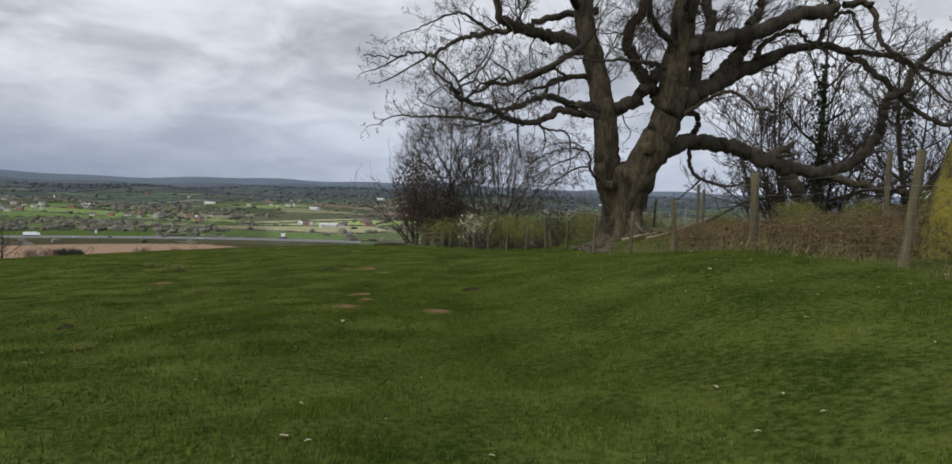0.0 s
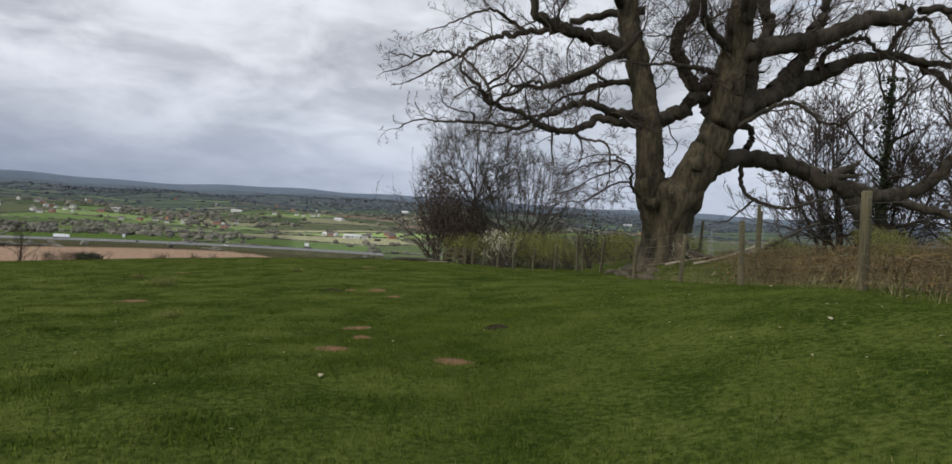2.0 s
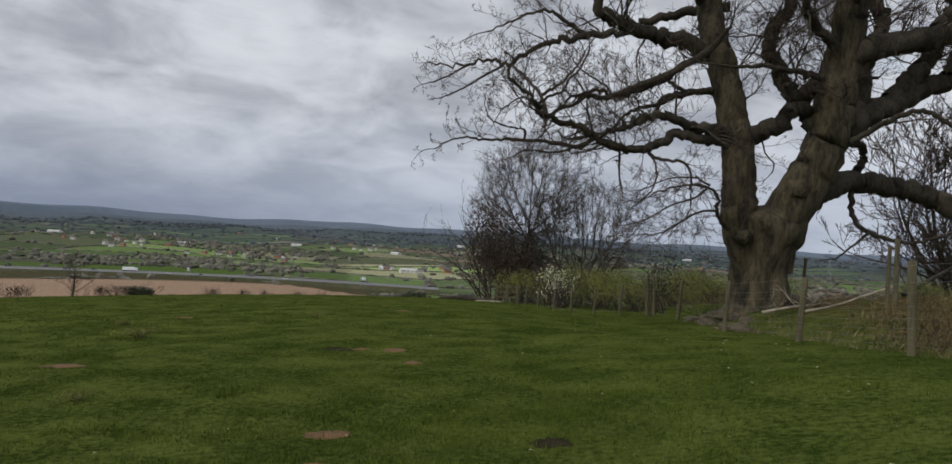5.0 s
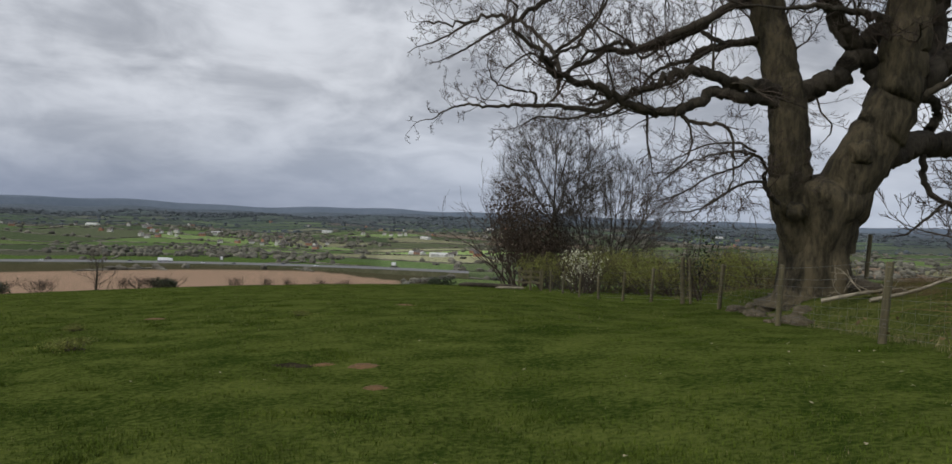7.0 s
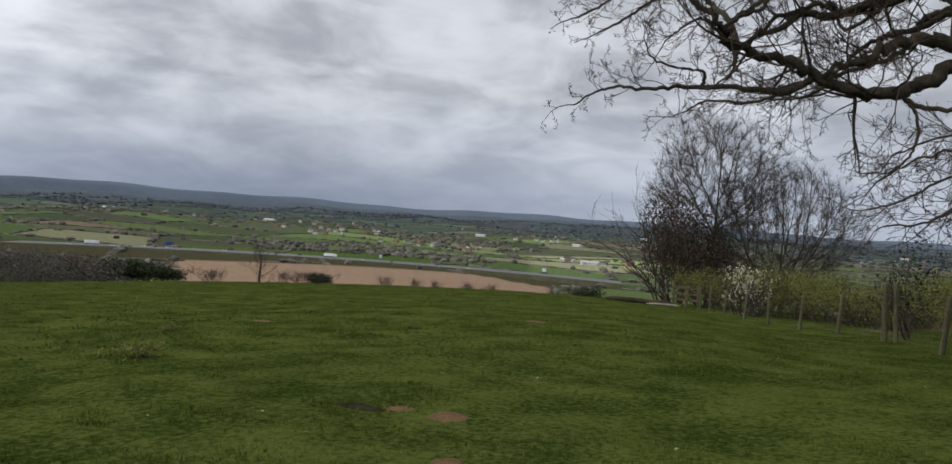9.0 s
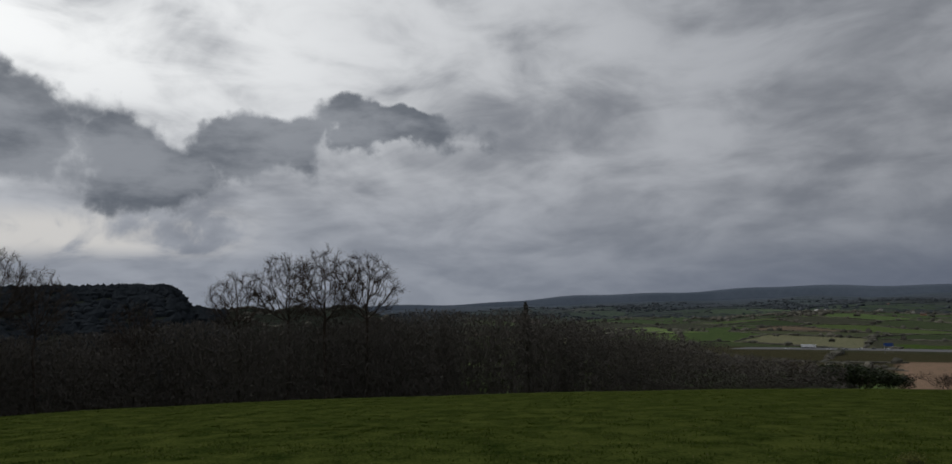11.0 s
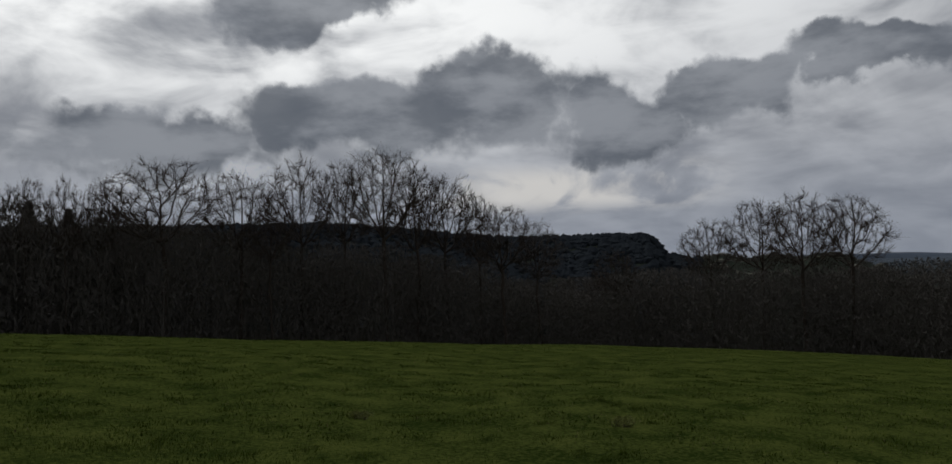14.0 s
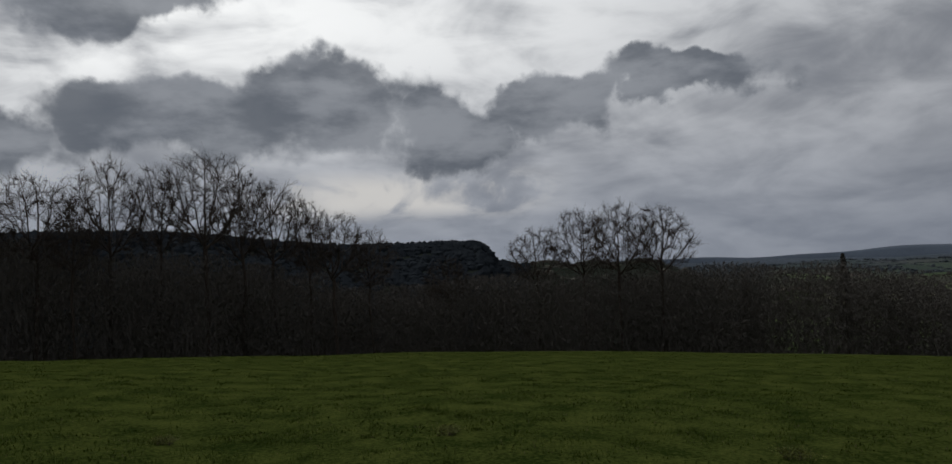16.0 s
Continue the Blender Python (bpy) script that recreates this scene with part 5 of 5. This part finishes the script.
def build_fence():
    rng = random.Random(4)
    slim, stout = post(1.12, 0.052, "round weathered green-brown wooden fence post", 1), post(1.3, 0.066, "stout weathered wooden straining post in the wire fence", 2)
    first = {id(slim): True, id(stout): True}
    for i, (x, y) in enumerate(FENCE):
        src = stout if i in (3, 8) else slim
        lean = (rng.uniform(-4, 4), rng.uniform(-5, 5), rng.uniform(0, 360)) if i != 2 else (-2, 7, 0)
        m = pose(x, y, h(x, y) - 0.02, *lean) @ Matrix.Diagonal((1, 1, rng.uniform(0.93, 1.04) * (1.12 if i == 2 else 1), 1))
        if first[id(src)]:
            src.matrix_basis = m
            first[id(src)] = False
        else:
            clone(src, m)
    for x, y, k in ((6.8, 22.9, 1.0), (6.1, 26.0, 0.95), (2.95, 29.6, 0.98), (6.55, 12.9, 1.1), (5.85, 20.5, 1.05)):
        clone(stout, pose(x, y, h(x, y), rng.uniform(-3, 3), rng.uniform(-3, 3), 0) @ Matrix.Diagonal((0.7, 0.7, k, 1)))
    for name, tag, zs, rad in (("wire", "thin galvanised strands strung between the fence posts", (1.06, 0.86), 0.0022), ("wire_netting", "square galvanised stock netting along the field fence", (0.74, 0.58, 0.44, 0.32, 0.22, 0.13), 0.0015)):
        ob = thing(name, (0, 0, 0), tag, "fence wire")
        strands = Tubes()
        for z in zs:
            pts = []
            for (x0, y0), (x1, y1) in zip(FENCE, FENCE[1:]):
                for k in range(4):
                    f = k / 4
                    x, y = x0 + (x1 - x0) * f, y0 + (y1 - y0) * f
                    g0, g1 = h(x0, y0), h(x1, y1)
                    pts.append((x - 0.06, y, g0 + (g1 - g0) * f + z - 0.03 * math.sin(math.pi * f)))
            strands.add(pts, [rad] * len(pts), 3)
        if name == "wire_netting":
            for (x0, y0), (x1, y1) in zip(FENCE[1:], FENCE[2:]):
                n = int(math.hypot(x1 - x0, y1 - y0) / 0.3)
                for k in range(n):
                    f = k / n
                    g = h(x0, y0) * (1 - f) + h(x1, y1) * f
                    x, y = x0 + (x1 - x0) * f - 0.06, y0 + (y1 - y0) * f
                    strands.add([(x, y, g + 0.1), (x, y, g + 0.73)], [0.0012] * 2, 3)
        part("strand", strands.mesh("strand", WIRE), ob, kind="stuff")


build_fence()


def rails():
    """The short timber barrier and the logs at the corner of the field."""
    ob = thing("wooden_hurdle", (-2.1, 48.2, h(-2.1, 48.2)), "weathered timber rail barrier at the corner of the field", "fence")
    for x in (-1.0, -0.4, 0.2):
        bm = bmesh.new()
        box(bm, x - 0.06, x + 0.06, -0.06, 0.06, -0.3, 1.15)
        part("upright", solid("upright", bm, POSTWOOD), ob)
    for z in (0.35, 0.65, 0.95):
        bm = bmesh.new()
        box(bm, -1.1, 0.3, -0.09, -0.061, z, z + 0.1)
        part("rail", solid("rail", bm, POSTWOOD), ob)
    for x, y, z, t, ln, r in ((-4.6, 46.5, 0.12, 4, 3.2, 0.13), (-4.1, 46.9, 0.1, -7, 2.6, 0.1), (-3.4, 46.0, 0.08, 18, 1.6, 0.07)):
        log = thing("log", (x, y, h(x, y)), "felled brown log lying on the grass by the fence", "log", "felled logs", turn=t)
        tb = Tubes()
        pts = smooth_line([(-ln / 2, 0, z), (0, 0.05, z * 1.1), (ln / 2, 0, z)], 10)
        tb.add(pts, [r * 0.2] + [r * (1 - 0.03 * k) for k in range(8)] + [r * 0.15], 9)
        part("bole", tb.mesh("bole", PALEWOOD if r < 0.1 else BARK, 0.06), log)


rails()


def fallen(name, pts, r0, r1, label, mat=PALEWOOD, twigs=4):
    rng = random.Random(len(name) + int(r0 * 1000))
    x0, y0 = pts[0][0], pts[0][1]
    z0 = h(x0, y0)
    ob = thing(name, (x0, y0, z0), label, "branch")
    t = Tubes()
    line = smooth_line([(x - x0, y - y0, h(x, y) - z0 + z) for x, y, z in pts], 14)
    t.add(line, np.linspace(r0, r1, 14), 8)
    part("stem", t.mesh("stem", mat, 0.08), ob)
    t = Tubes()
    for k in range(twigs):
        sprout(t, rng, tuple(line[4 + k * 2 if 4 + k * 2 < 14 else 12]), (rng.gauss(0, 1), rng.gauss(0, 0.6), 0.4), 0.7, r1 * 0.5, 1, 0.0)
    if twigs:
        part("side_twig", t.mesh("side_twig", mat), ob)


fallen("fallen_branch", [(5.2, 23.4, 0.06), (6.0, 23.5, 0.1), (6.9, 23.7, 0.3), (7.5, 23.9, 0.42)], 0.04, 0.02, "pale stripped fallen branch lying beneath the beech")
fallen("fallen_branch", [(4.6, 24.2, 0.1), (5.2, 24.1, 0.12), (5.8, 24.3, 0.1)], 0.045, 0.025, "short pale broken branch beside the beech trunk")
fallen("fallen_branch", [(6.4, 21.4, 0.3), (7.0, 21.8, 0.5), (7.7, 22.2, 0.8), (8.2, 22.5, 0.95)], 0.05, 0.03, "thin brown branch propped against the bank", BARK)
fallen("exposed_root", [(5.5, 25.1, 0.25), (5.7, 24.5, 0.14), (6.2, 24.2, 0.0)], 0.15, 0.06, "thick brown root spreading towards the fence", BARK, 0)


def rock(seed, size):
    bm = bmesh.new()
    bmesh.ops.create_icosphere(bm, subdivisions=3, radius=size)
    for v in bm.verts:
        v.co *= 1 + 0.45 * noise.noise(v.co * 2.2 / size + Vector((seed * 5.0, 0, 0)))
        v.co.z *= 0.6
    return solid("rock", bm, STONE, True)


rng0 = random.Random(77)
for k in range(26):
    x, y = 3.75 + rng0.uniform(-0.35, 0.75), 24.7 + rng0.uniform(-1.6, 1.8)
    ob = thing("rock", (x, y, h(x, y)), "rough grey stone in the heap beside the beech", "stone", "stones at the foot of the beech", turn=rng0.uniform(0, 360))
    part("stone", rock(k, rng0.uniform(0.08, 0.22)), ob)

# ---- hedge, blossom and brambles ----
bud = leafy_bush("hawthorn", 71, 3.0, 2.1, BUDS, 5000, 0.036, "olive-green budding hawthorn in the hedge behind the fence", "bush", "budding bushes of the hedge", sticks=26)
HEDGE = ((-1.6, 51.0, 1.15), (-0.2, 49.5, 1.2), (1.2, 48.0, 1.15), (2.3, 46.2, 1.0), (3.4, 44.4, 1.1), (4.3, 42.2, 1.0), (5.0, 40.0, 1.05), (5.8, 37.8, 0.95), (6.4, 35.4, 0.9), (2.8, 50.2, 1.15), (4.8, 47.8, 1.05), (7.2, 33.0, 0.8), (6.6, 43.0, 0.95), (8.4, 38.0, 0.85))
for i, (x, y, k) in enumerate(HEDGE):
    if i == 0:
        settle(bud, x, y, 0, k)
    else:
        place(bud, x, y, i * 67, k, squash=0.8 + 0.35 * ((i * 7) % 5) / 4)
for i, (x, y, k) in enumerate(((7.4, 4.5, 0.42), (6.6, 10.5, 0.36), (8.2, 13.6, 0.45), (7.0, 16.8, 0.34), (9.4, 9.0, 0.5))):
    place(bud, x, y, i * 91, k, "low olive-green budding scrub among the brambles")
for i, (x, y, k) in enumerate(((6.2, 15.2, 0.3), (5.6, 12.4, 0.26), (7.8, 19.0, 0.36), (6.9, 21.6, 0.3), (8.8, 17.2, 0.4), (5.9, 18.2, 0.24))):
    place(bud, x, y, i * 53 + 20, k, "small olive-green shoots of scrub on the bramble bank")
bloom = leafy_bush("blackthorn", 72, 2.0, 2.3, BLOSSOM, 800, 0.034, "blackthorn covered in white blossom in the green hedge", "bush", sticks=26, core=0.3)
settle(bloom, 0.25, 45.0, 0, 1.15)
sapling = leafy_bush("sapling", 73, 1.6, 2.4, IVY, 420, 0.05, "thin leafy sapling beside the beech trunk", "bush", sticks=6)
settle(sapling, 3.4, 30.6, 0, 1.0)

def bramble_clump(seed, label, stalks=75):
    rng = random.Random(seed)
    ob = thing("bramble", (0, 0, 0), label, "bramble", "brambles on the bank")
    t = Tubes()
    for k in range(stalks):
        a, x, y = rng.uniform(0, 6.28), rng.gauss(0, 0.55), rng.gauss(0, 0.55)
        ln = rng.uniform(0.5, 1.3)
        c, s = math.cos(a), math.sin(a)
        top = rng.uniform(0.12, 0.5)
        t.add([(x, y, -0.05), (x + c * ln * 0.3, y + s * ln * 0.3, top), (x + c * ln * 0.7, y + s * ln * 0.7, top * rng.uniform(0.6, 1.05)), (x + c * ln, y + s * ln, top * 0.35)], [0.006, 0.005, 0.004, 0.002], 3)
    part("cane", t.mesh("cane", BRAMBLE), ob, kind="stuff")
    q = flakes(rng, 420, lambda: (rng.gauss(0, 0.65), rng.gauss(0, 0.65), abs(rng.gauss(0.08, 0.14))), 0.03)
    part("dead_growth", mesh_np("dead_growth", q[0], q[1], BRAMBLE, False), ob, kind="stuff")
    co, tri = blades(np.random.RandomState(seed), 380, lambda r, n: (r.normal(0, 0.6, n), r.normal(0, 0.6, n)), 0.1, 0.26, 0.006, False)
    part("dry_grass", mesh_np("dry_grass", co, None, STRAW, False, tri), ob, kind="stuff")
    return ob


def blades(r, n, where, lo, hi, width, ground=True):
    """Bent blades of grass: two triangles' worth of corners each."""
    x, y = where(r, n)
    z = height(x, y) if ground else np.zeros(n)
    a, lean = r.uniform(0, 2 * np.pi, n), r.uniform(0.1, 0.9, n)
    tall = r.uniform(lo, hi, n)
    b = a + np.pi / 2 + r.normal(0, 0.5, n)
    w = width * r.uniform(0.6, 1.3, n)
    if ground:
        w = w * r.uniform(0.8, 1.5, n)
    p0 = np.stack([x - np.cos(a) * w, y - np.sin(a) * w, z - 0.01], axis=1)
    p1 = np.stack([x + np.cos(a) * w, y + np.sin(a) * w, z - 0.01], axis=1)
    p2 = np.stack([x + np.cos(b) * tall * lean, y + np.sin(b) * tall * lean, z + tall * (1 - 0.4 * lean)], axis=1)
    co = np.stack([p0, p1, p2], axis=1).reshape(-1, 3)
    return co, np.arange(3 * n).reshape(n, 3)


brams = [bramble_clump(81, "tangled brown brambles and dry grass on the bank"), bramble_clump(82, "arching dead bramble canes on the bank behind the wire")]


def build_brambles():
    rng = random.Random(83)
    for i, b in enumerate(brams):
        settle(b, 5.2 + i, 13.0 + 3 * i)
    for k in range(82):
        y = rng.uniform(1.0, 19) if k < 62 else rng.uniform(19, 33)
        x = 4.8 + abs(rng.gauss(0, 2.2)) + (0.4 if y > 20 else 0)
        if x > 12 or math.hypot(x - 4.97, y - 25.8) < 1.8 or math.hypot(x - 5.6, y - 7.2) < 1.2:
            continue
        s = rng.uniform(0.55, 1.05) * (0.55 if 19.5 < y < 30 and x < 8 else 1.0)
        place(rng.choice(brams), x, y, rng.uniform(0, 360), s)


build_brambles()


def mossy_tree():
    rng = random.Random(12)
    x, y = 5.36, 9.3
    tree = thing("pollard_tree", (x, y, h(x, y)), "old leaning tree trunk bright with yellow-green moss by the fence", "tree")
    t = Tubes()
    t.add(smooth_line([(0, 0, -0.3), (0.08, 0, 0.5), (0.26, 0, 1.2), (0.6, 0.1, 2.3), (0.9, 0.1, 3.4)], 20), np.linspace(0.5, 0.3, 20), 18)
    part("trunk", t.mesh("trunk", MOSSBARK, 0.13), tree)
    t = Tubes()
    for k in range(7):
        a = rng.uniform(-1.2, 1.2)
        sprout(t, rng, (0.85, 0.1, 3.2), (math.cos(a) * 0.8, math.sin(a) * 0.8, 0.8), 2.4, 0.07, 3, 0.2)
    part("crown", t.mesh("crown", TWIG), tree)


mossy_tree()


# ---- the turf ----
def build_grass():
    r = np.random.RandomState(90)

    def near(r, n):
        t = r.uniform(0, 1, n)
        px, py = -0.75 + 0.2 * np.sin(t * 7), -0.5 + 14.5 * t
        d, a = 0.3 + 9.5 * r.beta(1.0, 1.35, n), r.uniform(0, 2 * np.pi, n)
        return px + d * np.cos(a), py + d * np.sin(a)

    def keep(x, y, r):
        return ~((x > 3.9) & (r.uniform(size=len(x)) < 0.6))

    def patchy(fn, cut):
        def go(r, n):
            x, y = fn(r, int(n * 2.2))
            v = np.sin(x * 2.3 + 1.7 * np.sin(y * 1.9)) * np.sin(y * 2.9 + 1.3 * np.sin(x * 1.1)) + 0.6 * np.sin(x * 6.1 + y * 2) * np.sin(y * 7.3)
            ok = np.flatnonzero(v + r.uniform(-0.5, 0.5, len(v)) > cut)
            ok = ok[:n] if len(ok) >= n else np.resize(ok, n)
            return x[ok], y[ok]
        return go

    def far(r, n):
        d, a = 9 + 42 * r.uniform(0, 1, n) ** 0.8, np.radians(r.uniform(-14, 150, n))
        return CX - d * np.sin(a), CY + d * np.cos(a)

    sets = (("grass", near, 330000, 0.014, 0.04, 0.003, BLADE, "short grazed green pasture grass"), ("grass_tufts", patchy(near, 0.45), 120000, 0.016, 0.045, 0.003, BLADE, "longer tufts of green grass in the pasture"),
            ("grass_tufts", patchy(far, 0.3), 170000, 0.02, 0.06, 0.009, BLADE, "rougher green tufts farther out in the pasture"), ("dry_grass", patchy(near, 0.2), 9000, 0.02, 0.05, 0.002, STRAW, "scattered dry straw-coloured grass blades"),
            ("dry_grass", lambda r, n: (3.8 + np.abs(r.normal(0, 0.5, n)), r.uniform(2, 40, n)), 5200, 0.05, 0.17, 0.003, STRAW, "long dry grass along the foot of the fence"))
    def tussocks(r, n):
        m = 900
        d, a = 1.2 + 24 * r.uniform(0, 1, m) ** 1.1, np.radians(r.uniform(-25, 165, m))
        cx, cy = CX - d * np.sin(a), CY - 6 * r.uniform(0, 1, m) + d * np.cos(a)
        k = r.randint(0, m, n)
        s = r.uniform(0.06, 0.2, m)[k]
        return cx[k] + r.normal(0, 1, n) * s * 1.6, cy[k] + r.normal(0, 1, n) * s

    sets += (("tussock", tussocks, 120000, 0.022, 0.06, 0.005, BLADE, "low dark tussocks dotted over the pasture"), ("dry_grass", patchy(far, 0.1), 16000, 0.02, 0.06, 0.006, STRAW, "dry straw flecks farther out in the pasture"))
    for name, fn, n, lo, hi, w, mat, tag in sets:
        co, tri = blades(r, n, fn, lo, hi, w)
        tagged(new(name, mesh_np(name, co, None, mat, False, tri)), tag, "grass", kind="stuff")


build_grass()


def mound(name, x, y, rx, ry, tall, mat, label, category, group, seed, turn=0.0):
    bm = bmesh.new()
    bmesh.ops.create_grid(bm, x_segments=22, y_segments=22, size=1)
    for v in bm.verts:
        a = math.hypot(v.co.x, v.co.y)
        edge = 1 + 0.35 * noise.noise(Vector((v.co.x * 1.6, v.co.y * 1.6, seed * 7.1)))
        rise = max(-0.4, 1 - (a / (0.8 * edge)) ** 2)
        v.co = Vector((v.co.x * rx, v.co.y * ry, tall * rise + 0.35 * tall * noise.noise(Vector((v.co.x * 6, v.co.y * 6, seed)))))
    ob = thing(name, (x, y, h(x, y) - 0.005), label, category, group, turn)
    tilt = (h(x, y + 0.3) - h(x, y - 0.3)) / 0.6, (h(x + 0.3, y) - h(x - 0.3, y)) / 0.6
    ob.rotation_euler = (math.atan(tilt[0]), -math.atan(tilt[1]), 0)
    part("crust", solid("crust", bm, mat, True), ob)


for i, (x, y, rx, ry) in enumerate(((-2.26, 12.2, 0.3, 0.2), (-0.93, 9.9, 0.3, 0.2), (-2.18, 10.3, 0.22, 0.13), (-2.8, 17.45, 0.26, 0.2), (-2.05, 11.2, 0.18, 0.1), (-3.35, 17.6, 0.2, 0.15), (-2.3, 16.2, 0.16, 0.14), (-6.8, 15.5, 0.4, 0.25), (-9.5, 24, 0.35, 0.25), (-4.5, 27, 0.35, 0.25))):
    mound("molehill", x, y, rx, ry, 0.03, SOIL, "low patch of bare reddish soil in the pasture", "molehill", "bare soil patches in the pasture", i)
DUNG_AT = ((-3.7, 17.48, 0.38, 0.12), (-0.5, 11.9, 0.2, 0.12), (-5.6, 9.8, 0.15, 0.12))
for i, (x, y, rx, ry) in enumerate(DUNG_AT):
    mound("dung_patch", x, y, rx, ry, 0.05, DUNG, "dark flattened cow dung lying in the grass", "dung", "dung in the pasture", 20 + i)


weed = leafy_bush("weed_clump", 91, 0.9, 0.26, BUDS, 700, 0.022, "low scruffy clump of pale green weeds in the pasture", "weed", "weed clumps in the pasture", sticks=10)
settle(weed, -7.76, 18.93, 0, 0.85)
for i, (x, y, k) in enumerate(((-5.2, 13.4, 0.6), (-9.6, 21.5, 0.8), (-6.1, 24.0, 0.7), (-10.5, 15.5, 0.8), (-4.4, 7.9, 0.45), (-8.2, 10.2, 0.6), (-12.0, 11.2, 0.8), (-11.0, 7.5, 0.7))):
    place(weed, x, y, i * 50, k * 0.75)


def litter():
    rng = random.Random(66)
    spots = [(-3.09, 11.1), (3.4, 13.4), (-2.0, 9.0), (-1.6, 4.6), (-1.45, 4.5), (0.9, 5.0), (2.4, 9.5)] + [(rng.uniform(-6, 3.2), rng.uniform(3, 22)) for _ in range(60)] + [(rng.uniform(1.2, 4.2), rng.uniform(6, 18)) for _ in range(50)]
    me = []
    for k in range(3):
        bm = bmesh.new()
        bmesh.ops.create_grid(bm, x_segments=4, y_segments=3, size=0.5)
        for v in bm.verts:
            v.co.y *= (1 - (2 * v.co.x) ** 2 * 0.75) * 0.6
            v.co.z = 0.35 * v.co.y**2 + 0.1 * math.sin(v.co.x * 5 + k)
        bmesh.ops.solidify(bm, geom=bm.faces[:], thickness=0.012)
        me.append(solid("blade", bm, LEAF, True))
    for i, (x, y) in enumerate(spots):
        s = rng.uniform(0.022, 0.046) * (1.7 if i < 7 else 1)
        ob = thing("dead_leaf", (x, y, h(x, y) + 0.025), "curled pale dead leaf lying on the grass", "leaf", "dead leaves on the pasture", turn=rng.uniform(0, 360), scale=s)
        part("blade", me[i % 3], ob)


litter()
